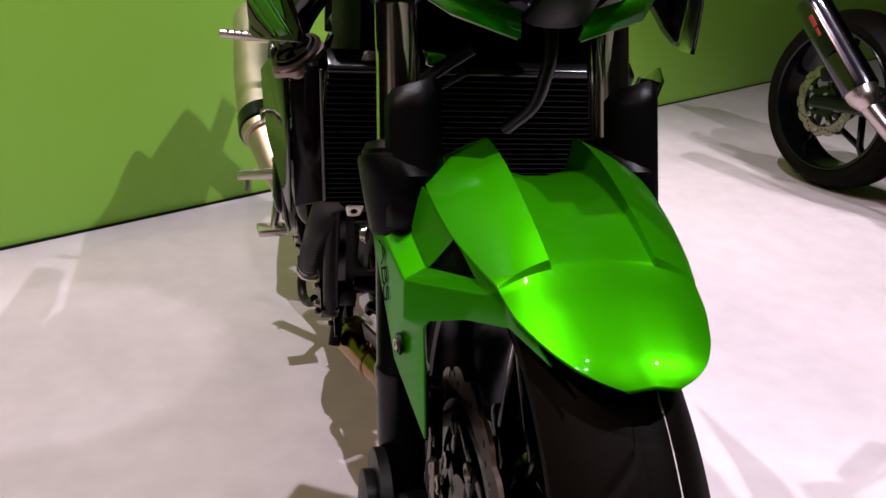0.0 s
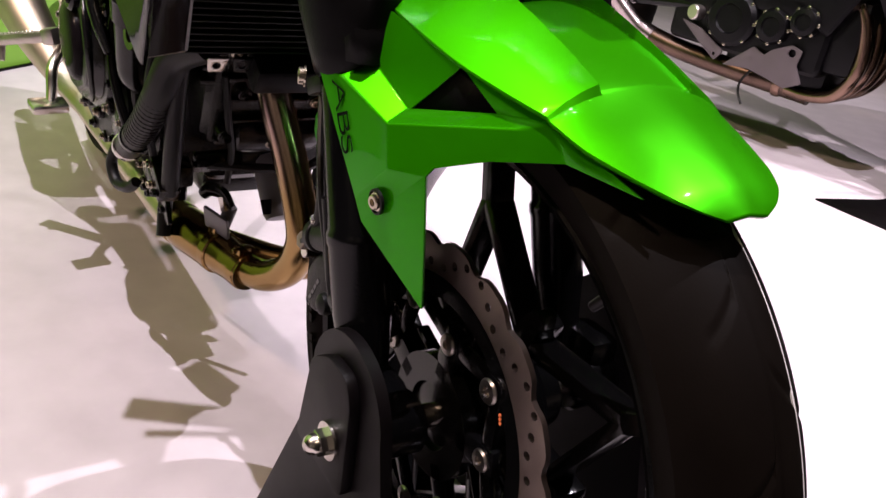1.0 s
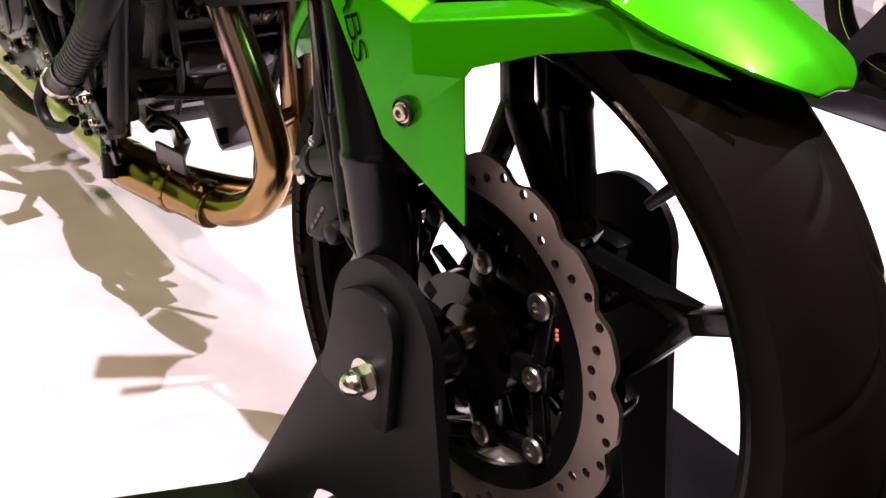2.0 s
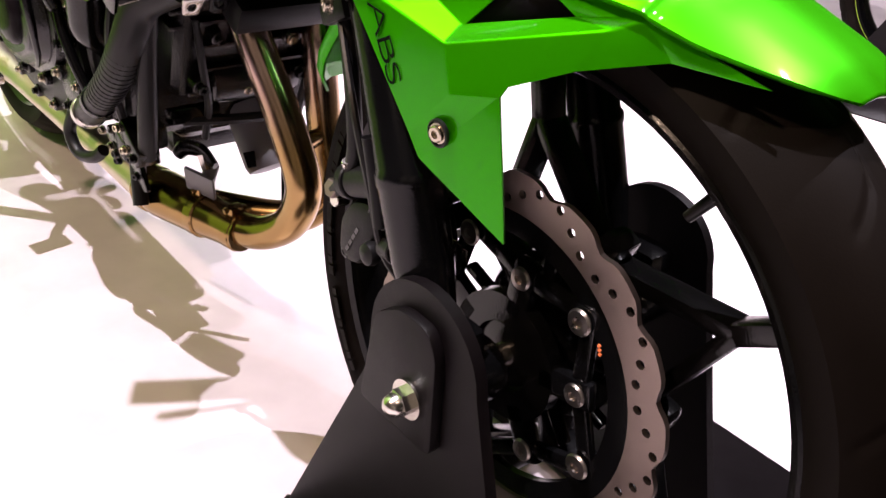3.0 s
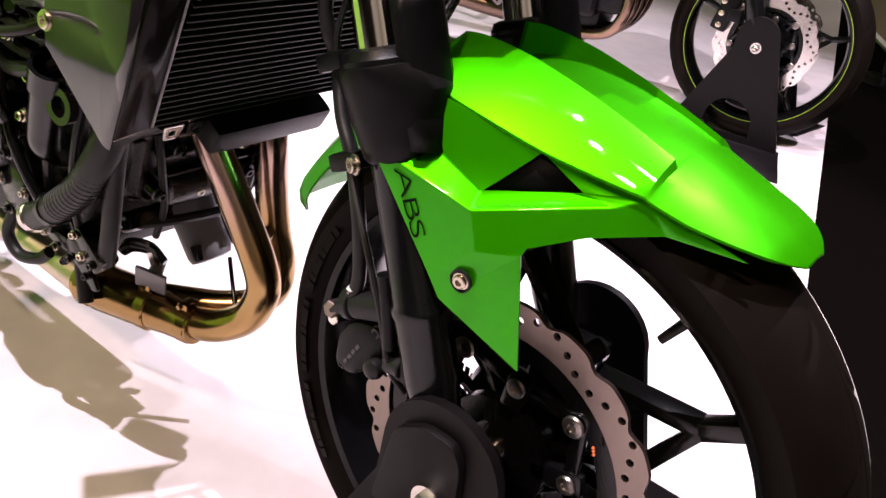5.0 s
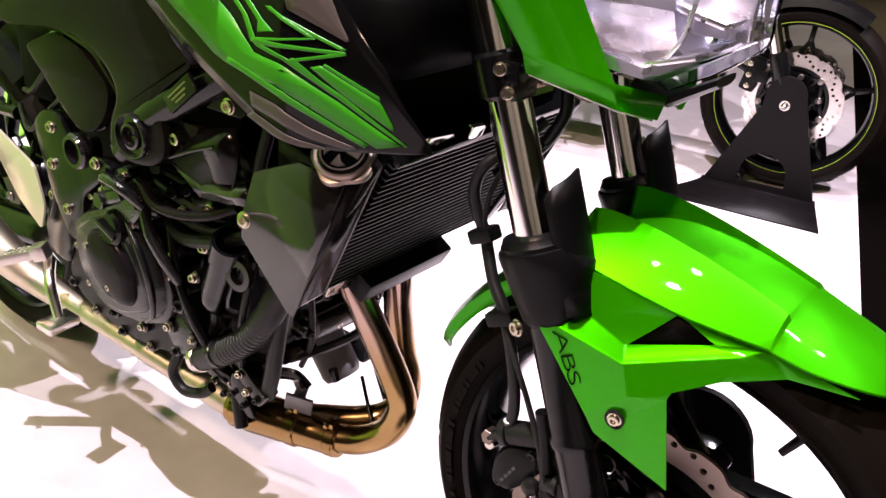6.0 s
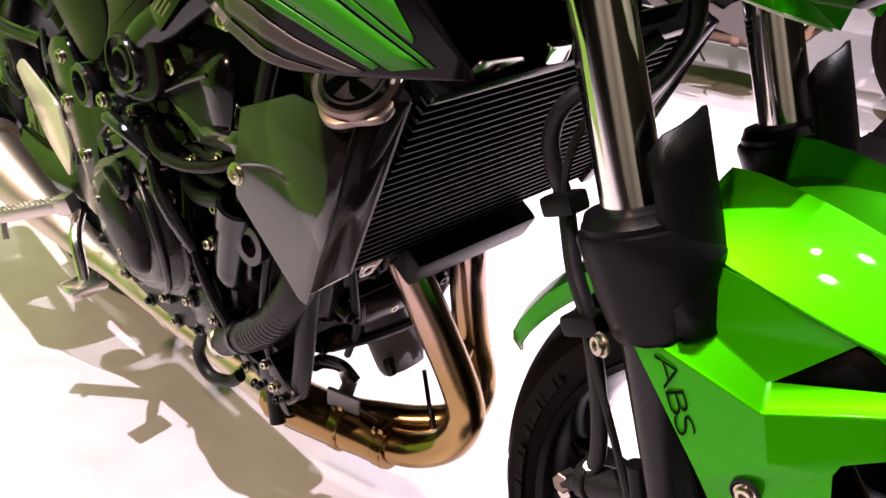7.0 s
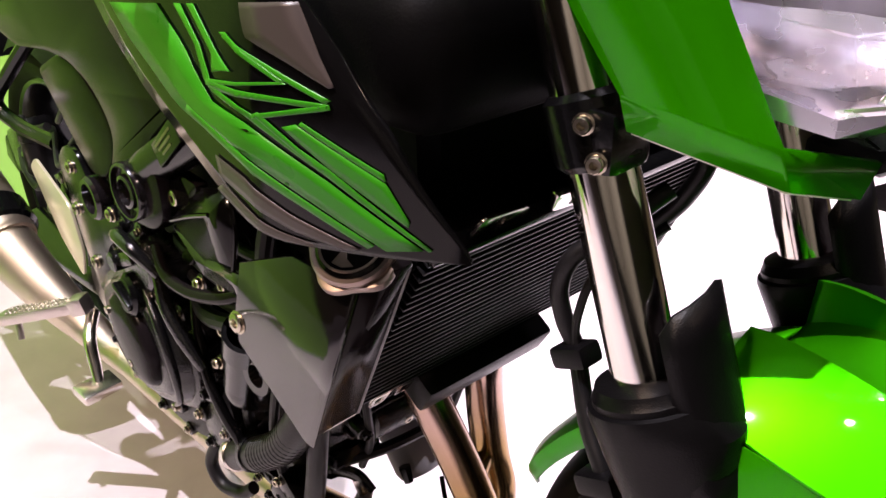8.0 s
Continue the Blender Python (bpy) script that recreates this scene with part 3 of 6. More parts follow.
# by station: spine height, valley edge (y, z), pad's inner edge (y, z), seam (y, z)
STATIONS = [
    (-0.118, 0.612, 0.038, 0.619, 0.043, 0.651, 0.092, 0.626),
    (-0.100, 0.620, 0.039, 0.628, 0.0435, 0.6535, 0.103, 0.622),
    (-0.072, 0.6280, 0.0395, 0.6340, 0.0435, 0.6515, 0.1045, 0.617),
    (-0.043, 0.6300, 0.0400, 0.6355, 0.0435, 0.6475, 0.1030, 0.6115),
    (0.002, 0.6270, 0.0405, 0.6290, 0.0430, 0.6365, 0.0980, 0.6020),
    (0.045, 0.6190, 0.0405, 0.6185, 0.0425, 0.6235, 0.0885, 0.5955),
    (0.080, 0.6105, 0.0405, 0.6070, 0.0420, 0.6110, 0.0795, 0.5910),
    (0.0835, 0.6092, 0.0405, 0.6050, 0.0425, 0.6045, 0.0788, 0.5890),
    (0.115, 0.5990, 0.0395, 0.5920, 0.0430, 0.5912, 0.0745, 0.5825),
    (0.148, 0.5860, 0.0370, 0.5808, 0.0395, 0.5802, 0.0615, 0.5766),
    (0.168, 0.5770, 0.0300, 0.5742, 0.0325, 0.5738, 0.0485, 0.5720),
    (0.179, 0.5695, 0.0210, 0.5688, 0.0235, 0.5686, 0.0345, 0.5674),
    (0.186, 0.5640, 0.0090, 0.5637, 0.0105, 0.5636, 0.0170, 0.5629),
]
cols = []
for k in range(1, 8):
    cols.append([float(v) for v in np.interp(np.linspace(0, 12, 49), range(13), [q[k] for q in STATIONS])])
xs_mud = [float(v) for v in np.interp(np.linspace(0, 12, 49), range(13), [q[0] for q in STATIONS])]
for _ in range(2):  # soften the stations along the length, but keep the step at the pad's front end
    for c in [xs_mud] + cols:
        c[1:-1] = [c[i] if 23 <= i <= 28 else 0.25 * c[i - 1] + 0.5 * c[i] + 0.25 * c[i + 1] for i in range(1, 48)]
rows = []
for i, x in enumerate(xs_mud):
    zc, vy, vz, py, pz, sy, sz = (c[i] for c in cols)
    front = max(0.0, min(1.0, (x - 0.0835) / 0.03))
    half = [(0.0, zc), (vy * 0.35, zc - 0.10 * (zc - vz) - 0.0006), (vy * 0.72, 0.45 * zc + 0.55 * vz), (vy, vz), (py, pz)]
    for t in (0.08, 0.35, 0.65, 0.90):
        half.append((py + (sy - py) * t, pz + (sz - pz) * t + 0.0022 * 4 * t * (1 - t)))
    half.append((sy, sz))
    if front > 0:  # one smooth crown in place of valley and pad, with a faint spine
        half = [(y, z + front * (sz + (zc - sz) * (1 - (y / sy) ** 2.4) - 0.0012 * min(1.0, y / 0.012) - z)) for y, z in half]
    lip = min(1.0, max(0.15, (0.186 - x) / 0.02))
    half += [(sy + 0.0002 * lip, half[-1][1] - 0.0015 * lip), (sy - 0.0008 * lip, half[-1][1] - 0.0030 * lip)]
    rows.append(mud_row(x, half))
mud = thick(part("mudguard", loft(rows), GREEN, bike, "lime green faceted front mudguard", smooth=22), 0.003, -1)
rear = []
for k in range(12):
    t = k / 11
    a = radians(112 + 42 * t)
    rc = 0.334 - 0.014 * t
    w = 0.073 if t < 0.8 else 0.073 * (1 - 0.22 * ((t - 0.8) / 0.2) ** 2)
    row = []
    for y, dr in ((-1, -0.030), (-0.97, -0.012), (-0.75, -0.002), (-0.4, 0), (0, 0.001), (0.4, 0), (0.75, -0.002), (0.97, -0.012), (1, -0.030)):
        r = rc + dr * (1 - 0.3 * t)
        row.append(Vector((r * math.cos(a), y * w, 0.30 + r * math.sin(a))))
    rear.append(row)
thick(part("tail_section", loft(rear), GREEN, mud, "lime green rear tongue of the mudguard", smooth=30), 0.003, -1)

SIDE = [
    (-0.107, -0.142, 0.564), (-0.090, -0.1335, 0.5665), (-0.075, -0.114, 0.580), (-0.080, -0.1035, 0.617), (-0.027, -0.1250, 0.5505),
    (-0.036, -0.1040, 0.5575), (0.003, -0.0910, 0.6000), (0.044, -0.0790, 0.5785), (0.080, -0.0705, 0.5860), (0.0120, -0.1165, 0.5250),
    (0.052, -0.0905, 0.551), (0.064, -0.0790, 0.5770), (0.032, -0.112, 0.431), (-0.042, -0.1280, 0.468), (-0.052, -0.1302, 0.484),
    (0.100, -0.0700, 0.5670), (0.156, -0.0570, 0.5665), (0.116, -0.0655, 0.5770), (0.0175, -0.1110, 0.5335), (-0.0170, -0.1262, 0.5195),
]
SIDE_FACES = [(0, 1, 4, 19, 14), (14, 19, 9, 13), (13, 9, 12), (1, 2, 5, 4), (2, 3, 6, 5), (4, 5, 7, 11), (7, 8, 11), (4, 11, 10, 18, 9, 19), (11, 8, 15, 10), (8, 17, 16, 15), (6, 8, 7)]
for s in (-1, 1):
    bm = facets(SIDE, SIDE_FACES, s > 0)
    bmesh.ops.bevel(bm, geom=[e for e in bm.edges if len(e.link_faces) == 2], offset=0.0016, segments=3, affect="EDGES", profile=0.5)
    wing = thick(part("side_wing", bm, GREEN, mud, "lime green side wing with a dark vent", smooth=24), 0.0028, -1)
    crisp = wing.modifiers.new("flat_panels", "WEIGHTED_NORMAL")
    crisp.weight, crisp.keep_sharp = 100, True
    wing_right = wing if s < 0 else wing_right
    corners = [Vector((-0.036, -0.1040, 0.5575)), Vector((0.003, -0.0910, 0.6000)), Vector((0.044, -0.0790, 0.5785))]
    mid = sum(corners, Vector()) / 3
    vent = facets([mid + (c - mid) * 1.10 + Vector((0, 0.0032, -0.0012)) for c in corners], [(0, 1, 2)], s > 0)
    thick(part("vent", vent, DEEP, mud, "black vent recess"), 0.002, 0)
    bm = lathe([(0.0098, 0.0), (0.0098, 0.0025), (0.0084, 0.003), (0.008, 0.001)], 24, frame_to((-0.024, s * 0.1260, 0.492), (-0.024 + 0.02, s * 1.0, 0.492 - 0.05)))
    part("grommet", bm, HOSE, mud)
    bolt((-0.024, s * 0.1268, 0.492), (0.15, s, -0.05), 0.0058, 0.0045, "wing_bolt", STEEL, mud, "steel socket bolt")
# the letters on the wing
txt = bpy.data.curves.new("lettering", "FONT")
from mathutils.bvhtree import BVHTree

txt.body, txt.size, txt.extrude, txt.shear = "ABS", 0.0275, 0.0003, 0.0
txt.offset = -0.0005
txt.space_character = 0.84
to = new("lettering", txt)
dg = bpy.context.evaluated_depsgraph_get()
letters = bpy.data.meshes.new_from_object(to.evaluated_get(dg))
bpy.data.objects.remove(to)
letters.materials.append(TEXT_DARK)
p0, p1, p2 = Vector((-0.0975, -0.1400, 0.561)), Vector((-0.0715, -0.1370, 0.509)), Vector((-0.0804, -0.1361, 0.5664))
ux = (p1 - p0).normalized()
nz = ux.cross(p2 - p0).normalized()
uy = nz.cross(ux)
xs, ys = [v.co.x for v in letters.vertices], [v.co.y for v in letters.vertices]
kx, ky = 0.056 / (max(xs) - min(xs)), 0.0118 / (max(ys) - min(ys))
dg = bpy.context.evaluated_depsgraph_get()
tree = BVHTree.FromObject(wing_right, dg)
o = p0 - ux * (kx * min(xs)) - uy * (ky * min(ys)) + nz * 0.0035
o += ux * 0.001 + uy * 0.003 - nz * 0.0035
for v in letters.vertices:
    q = o + ux * (kx * v.co.x) + uy * (ky * v.co.y)
    hit = tree.ray_cast(q + nz * 0.03, -nz)
    v.co = (hit[0] or q) + nz * (0.0007 + (0.0005 if v.co.z > 0 else 0.0))
lo = new("lettering", letters)
lo.parent = mud
tagged(lo, "dark printed letters")

# ---- brake caliper, hoses and wires at the fork
CAL = rounded([(-0.160, 0.366), (-0.143, 0.390), (-0.121, 0.398), (-0.104, 0.396), (-0.102, 0.370), (-0.117, 0.348), (-0.137, 0.326), (-0.162, 0.328)], 0.010, 4)


def caliper_ring(y, k):
    return [Vector((-0.131 + (u + 0.131) * k, y, 0.362 + (v - 0.362) * k)) for u, v in CAL]


cal = part("brake_caliper", loft([caliper_ring(-0.062, 0.92), caliper_ring(-0.066, 1.0), caliper_ring(-0.100, 1.0), caliper_ring(-0.108, 0.97), caliper_ring(-0.1125, 0.88), caliper_ring(-0.1145, 0.72), caliper_ring(-0.115, 0.3)], True), PLASTIC, bike, "matt black brake caliper", smooth=30)
part("caliper_arm", box(0.060, 0.030, 0.030, Matrix.Translation((-0.095, -0.096, 0.385)) @ pose(0, 0, 0, 0, -10), 0.009, 3), PLASTIC, cal)
part("slide_pin", merge(rod((-0.100, -0.108, 0.420), (-0.142, -0.110, 0.405), 0.0135, seg=20), rod((-0.142, -0.110, 0.405), (-0.151, -0.110, 0.402), 0.0155, seg=20)), HOSE, cal, "black rubber pin boot")
part("bleed_nipple", rod((-0.146, -0.112, 0.408), (-0.143, -0.118, 0.424), 0.0045), STEEL, cal)
part("banjo_bolt", rod((-0.165, -0.104, 0.388), (-0.165, -0.120, 0.391), 0.0085, seg=6), BRONZE, cal, "brass banjo bolt")
part("banjo_washer", rod((-0.164, -0.103, 0.378), (-0.164, -0.116, 0.380), 0.0062), STEEL, cal)
part("pad_pin", lathe([(0.004, 0), (0.009, 0.003), (0.0105, 0.008), (0.009, 0.013), (0.004, 0.016)], 20, frame_to((-0.106, -0.110, 0.357), (-0.106, -1.0, 0.40))), HOSE, cal, "round black pin cap")
for k in range(5):  # unreadable marking on the sensor bracket, as bars
    part("bracket_mark", box(0.0045, 0.001, 0.009, pose(-0.052 + 0.0065 * k, -0.0905, 0.392 - 0.0012 * k), 0), GREY_PANEL if k % 2 else STEEL, bike)
for k in range(4):
    part("maker_mark", box(0.0035, 0.0008, 0.0065, Matrix.Translation((-0.143 + 0.0042 * k, -0.1152, 0.344 + 0.0072 * k)) @ pose(0, 0, 0, 0, 30), 0), GREY_PANEL, cal)
for x, z in ((-0.150, 0.336), (-0.113, 0.389)):
    bolt((x, -0.110, z), (0, -1, 0), 0.0055, 0.004, "caliper_bolt", SATIN, cal)
part("caliper_bracket", prism(rounded([(-0.11, 0.40), (-0.06, 0.42), (-0.04, 0.36), (-0.07, 0.33), (-0.115, 0.345)], 0.012), 0.012, pose(0, -0.083, 0, 90)), SATIN, cal)
part("brake_hose", tube([(-0.185, -0.040, 0.722), (-0.204, -0.068, 0.697), (-0.222, -0.086, 0.676), (-0.229, -0.090, 0.652), (-0.224, -0.089, 0.628), (-0.214, -0.086, 0.605), (-0.190, -0.099, 0.565), (-0.166, -0.107, 0.535), (-0.146, -0.112, 0.480), (-0.140, -0.113, 0.430), (-0.152, -0.114, 0.402), (-0.165, -0.114, 0.388)], 0.0065, 12), HOSE, bike, "black brake hose")
part("sensor_wire", tube([(-0.180, -0.045, 0.700), (-0.206, -0.074, 0.672), (-0.214, -0.086, 0.640), (-0.210, -0.090, 0.604), (-0.168, -0.110, 0.535), (-0.118, -0.128, 0.470), (-0.098, -0.127, 0.420), (-0.086, -0.122, 0.372), (-0.070, -0.115, 0.350)], 0.0032, 8), HOSE, bike, "thin black sensor wire")
part("wire_guide", tube([(-0.100, -0.127, 0.462), (-0.093, -0.125, 0.430), (-0.088, -0.122, 0.392)], 0.0068, 12), PLASTIC, bike)
part("sensor_plug", merge(rod((-0.088, -0.116, 0.374), (-0.072, -0.118, 0.376), 0.010), box(0.03, 0.014, 0.02, Matrix.Translation((-0.080, -0.116, 0.374)), 0.004)), HOSE, bike)
for p, w in (((-0.213, -0.088, 0.605), 0.03), ((-0.167, -0.108, 0.535), 0.034)):
    part("hose_clip", box(w, 0.022, 0.016, Matrix.Translation(p) @ pose(0, 0, 0, 0, -25), 0.004), PLASTIC, bike)
part("clutch_hose", tube([(-0.25, 0.02, 0.775), (-0.222, 0.044, 0.750), (-0.213, 0.048, 0.722), (-0.218, 0.048, 0.695), (-0.243, 0.046, 0.656), (-0.285, 0.03, 0.62)], 0.0075, 12), HOSE, bike, "black cable loop beside the fork")

# ---- radiator
rb, rt = Vector((-0.383, 0, 0.500)), Vector((-0.268, 0, 0.688))
rl = (rt - rb).length
rm = Matrix(((0, (rt - rb).x / rl, 0.853, rb.x), (-1, 0, 0, 0), (0, (rt - rb).z / rl, -0.522, rb.z), (0, 0, 0, 1)))  # u to the right side, v up the core, w to the front
rad = part("radiator", merge(box(0.323, rl, 0.020, Matrix.Translation((0.0115, rl / 2, -0.014)), 0.003), box(0.323, 0.010, 0.028, Matrix.Translation((0.0115, rl + 0.002, -0.006)), 0.003)), SATIN, bike, "black radiator with fine horizontal fins", at=rm)
for k in range(25):
    m = Matrix.Translation((0.0115, 0.006 + k * (rl - 0.012) / 24, 0.0))
    fin_bar = repeat(fin_bar, m) if k else part("cooling_fin", box(0.321, 0.0026, 0.008, None, 0.0006, 1), FIN, rad, at=m)
part("side_tank", box(0.016, rl * 0.98, 0.026, Matrix.Translation((0.188, rl / 2, -0.014)), 0.004), SIDE_BLACK, rad, "black radiator side tank")
part("side_tank", box(0.018, rl * 1.03, 0.034, Matrix.Translation((-0.157, rl / 2, -0.008)), 0.004), SATIN, rad)
part("bottom_tank", box(0.158, 0.034, 0.040, Matrix.Translation((0.012, -0.020, 0.004)), 0.006), PLASTIC, rad, "black plastic bottom tank")
for u in (0.128, 0.10):
    part("bracket", prism(rounded([(u - 0.012, -0.004), (u + 0.012, -0.004), (u + 0.008, -0.026), (u - 0.008, -0.026)], 0.004), 0.0025, None, 0.0006, [(u, -0.016, 0.0045)]), STEEL if u > 0.11 else SATIN, rad)
part("top_bracket", prism(rounded([(0.08, rl), (0.14, rl), (0.135, rl + 0.022), (0.09, rl + 0.016)], 0.005), 0.0025, None, 0.0006, [(0.115, rl + 0.010, 0.005)]), STEEL, rad)
part("reflector", prism(rounded([(0.045, rl + 0.006), (0.072, rl + 0.010), (0.078, rl + 0.03), (0.052, rl + 0.026)], 0.005), 0.006, Matrix.Translation((0, 0, 0.006)), 0.002), CHROME, rad, "bright bolt plate")
nk0, nk1 = (-0.304, -0.199, 0.689), (-0.054, -0.699, 1.439)
nkm = frame_to(nk0, nk1)
wavy = [((0.0312 - 0.0022 * math.cos(5 * a)) * math.cos(a), (0.0312 - 0.0022 * math.cos(5 * a)) * math.sin(a)) for a in [2 * math.pi * k / 60 for k in range(60)]]
cap = part("filler_neck", merge(prism(wavy, 0.007, nkm @ Matrix.Translation((0, 0, 0.001)), 0.0015), lathe([(0.022, -0.020), (0.024, -0.010), (0.0285, 0.001), (0.0295, 0.008), (0.028, 0.0105), (0.025, 0.010), (0.024, 0.004)], 36, nkm)), BRONZE, bike, "bronze-tinted radiator filler neck with a scalloped cap rim")
part("filler_cap", lathe([(0.0246, 0.002), (0.0246, 0.0110), (0.0225, 0.0125), (0.016, 0.0120), (0.004, 0.0122)], 32, nkm), BLACK_GLOSS, cap, "black printed pressure cap")
part("cap_ring", lathe([(0.0222, 0.0120), (0.0222, 0.0132), (0.0205, 0.0132), (0.0205, 0.0120)], 36, nkm, True), BRONZE, cap, "thin printed ring")
for k in range(4):
    a = 2 * math.pi * k / 4
    part("cap_mark", prism([(0.004, -0.002), (0.0165, -0.0075), (0.0185, 0.0), (0.0165, 0.0075), (0.012, 0.001)], 0.0012, nkm @ Matrix.Rotation(a, 4, "Z") @ Matrix.Translation((0, 0, 0.0127)), 0), BRONZE, cap)

# ---- cowls beside the radiator (the right one faces the camera)
for s in (-1, 1):
    pts = [(-0.287, -0.2125, 0.674), (-0.292, -0.2160, 0.6755), (-0.334, -0.2290, 0.684), (-0.388, -0.2385, 0.662), (-0.411, -0.2359, 0.612), (-0.419, -0.2328, 0.58), (-0.375, -0.2095, 0.4945), (-0.370, -0.2070, 0.4930)]
    bm = facets(pts, [(0, 1, 6, 7), (1, 2, 3, 4, 5, 6)], s > 0)
    bmesh.ops.bevel(bm, geom=[e for e in bm.edges if len(e.link_faces) == 2], offset=0.004, segments=4, affect="EDGES", profile=0.5)
    cowl = thick(part("radiator_cowl", bm, GREY_PANEL, bike, "dark grey glossy radiator cowl coming to a point", smooth=40), 0.003, 0)
    bolt((-0.409, s * 0.237, 0.603), (0.1, s, 0.1), 0.0075, 0.004, "cowl_bolt", STEEL, cowl)
    strip = facets([(-0.288, -0.2095, 0.6745), (-0.283, -0.1960, 0.6780), (-0.278, -0.1800, 0.6805), (-0.3655, -0.1690, 0.5095), (-0.3700, -0.1840, 0.5050), (-0.3725, -0.2020, 0.5005)], [(0, 1, 4, 5), (1, 2, 3, 4)], s > 0)
    bmesh.ops.bevel(strip, geom=[e for e in strip.edges if len(e.link_faces) == 2], offset=0.0015, segments=2, affect="EDGES", profile=0.5)
    thick(part("cowl_edge", strip, SIDE_BLACK, cowl, "dark satin strip between cowl and core", smooth=12), 0.003, 0)
    part("edge_bead", tube([(-0.2770, s * 0.1790, 0.6820), (-0.3650, s * 0.1675, 0.5095)], 0.0018, 8), FILTER, cowl, "thin grey edge bead")
    part("lower_lip", tube([(-0.3740, s * 0.202, 0.4995), (-0.3670, s * 0.168, 0.5080)], 0.0016, 8), STEEL, cowl)
    wing_tip = facets([(-0.574, -0.2070, 0.6140), (-0.517, -0.2100, 0.5880), (-0.450, -0.2170, 0.6020), (-0.416, -0.2230, 0.6110), (-0.424, -0.2210, 0.6290), (-0.455, -0.2140, 0.6180), (-0.520, -0.2050, 0.6060)], [(0, 1, 6), (1, 2, 5, 6), (2, 3, 4, 5)], s > 0)
    thick(part("cowl_wing", wing_tip, GREY_PANEL, cowl, "angular gloss black cowl wing", smooth=12), 0.003, 0)
# ---- tank shrouds with painted graphics


def shroud_y(x):
    t = max(0.0, x + 0.33)
    return -0.247 + (0.29 * t + 0.9 * t * t if t > 0 else 0) + 0.08 * max(0.0, -0.47 - x)


def on_shroud(x, z, s, lift=0.0):
    return (x, -s * (shroud_y(x) - lift + 0.16 * max(0.0, z - 0.80)), z)


def shroud_bulge(x, z):
    """Slight outward belly of the panel."""
    return 0.006 * math.exp(-((z - 0.80 - 0.25 * (-0.35 - x)) / 0.06) ** 2)


LOWER = [(-0.200, 0.720), (-0.255, 0.713), (-0.314, 0.7075), (-0.345, 0.711), (-0.378, 0.722), (-0.447, 0.756), (-0.558, 0.816), (-0.630, 0.875)]
UPPER = [(-0.202, 0.726), (-0.223, 0.759), (-0.240, 0.790), (-0.268, 0.824), (-0.293, 0.849), (-0.330, 0.885), (-0.38, 0.930), (-0.45, 0.955)]
GRAPHICS = [
    ("thin1", [(-0.405, 0.77), (-0.336, 0.752), (-0.291, 0.734), (-0.255, 0.718)], [(-0.4, 0.775), (-0.331, 0.758), (-0.289, 0.739), (-0.251, 0.721)]),
    ("wide", [(-0.513, 0.821), (-0.457, 0.796), (-0.417, 0.771), (-0.367, 0.761), (-0.334, 0.761), (-0.291, 0.742), (-0.244, 0.719)], [(-0.43, 0.832), (-0.392, 0.813), (-0.375, 0.798), (-0.361, 0.785), (-0.329, 0.782), (-0.275, 0.756), (-0.223, 0.724)]),
    ("thin2", [(-0.407, 0.835), (-0.377, 0.815), (-0.364, 0.793), (-0.327, 0.786), (-0.275, 0.759), (-0.22, 0.724)], [(-0.399, 0.836), (-0.371, 0.816), (-0.357, 0.796), (-0.324, 0.789), (-0.272, 0.763), (-0.218, 0.725)]),
    ("wedge", [(-0.3, 0.783), (-0.274, 0.765), (-0.23, 0.737)], [(-0.291, 0.786), (-0.26, 0.771), (-0.24, 0.761), (-0.229, 0.74)]),
    ("thin3", [(-0.289, 0.786), (-0.24, 0.762)], [(-0.287, 0.788), (-0.241, 0.766)]),
    ("z1", [(-0.391, 0.837), (-0.358, 0.814), (-0.357, 0.804), (-0.345, 0.807)], [(-0.383, 0.838), (-0.352, 0.816), (-0.339, 0.809), (-0.336, 0.808)]),
    ("za", [(-0.351, 0.827), (-0.301, 0.807)], [(-0.345, 0.828), (-0.297, 0.808)]),
    ("zb", [(-0.298, 0.808), (-0.364, 0.799)], [(-0.296, 0.807), (-0.366, 0.796)]),
    ("zc", [(-0.363, 0.799), (-0.271, 0.8)], [(-0.366, 0.795), (-0.271, 0.797)]),
    ("zd", [(-0.27, 0.8), (-0.32, 0.787)], [(-0.269, 0.797), (-0.321, 0.784)]),
    ("ze", [(-0.32, 0.787), (-0.278, 0.761)], [(-0.316, 0.789), (-0.275, 0.762)]),
    ("zf", [(-0.348, 0.825), (-0.272, 0.8)], [(-0.343, 0.827), (-0.269, 0.802)]),
    ("zg", [(-0.362, 0.794), (-0.271, 0.798)], [(-0.36, 0.797), (-0.27, 0.8)]),
    ("brown", [(-0.333, 0.845), (-0.326, 0.828), (-0.294, 0.817), (-0.271, 0.808)], [(-0.294, 0.849), (-0.287, 0.838), (-0.278, 0.823), (-0.268, 0.809)]),
    ("grey", [(-0.374, 0.734), (-0.338, 0.7275), (-0.304, 0.7175), (-0.270, 0.7135)], [(-0.374, 0.748), (-0.338, 0.743), (-0.304, 0.728), (-0.26, 0.716)]),
    ("grey", [(-0.381, 0.723), (-0.345, 0.712), (-0.316, 0.7085), (-0.290, 0.7100)], [(-0.372, 0.729), (-0.340, 0.7205), (-0.316, 0.7145), (-0.292, 0.7122)]),
]
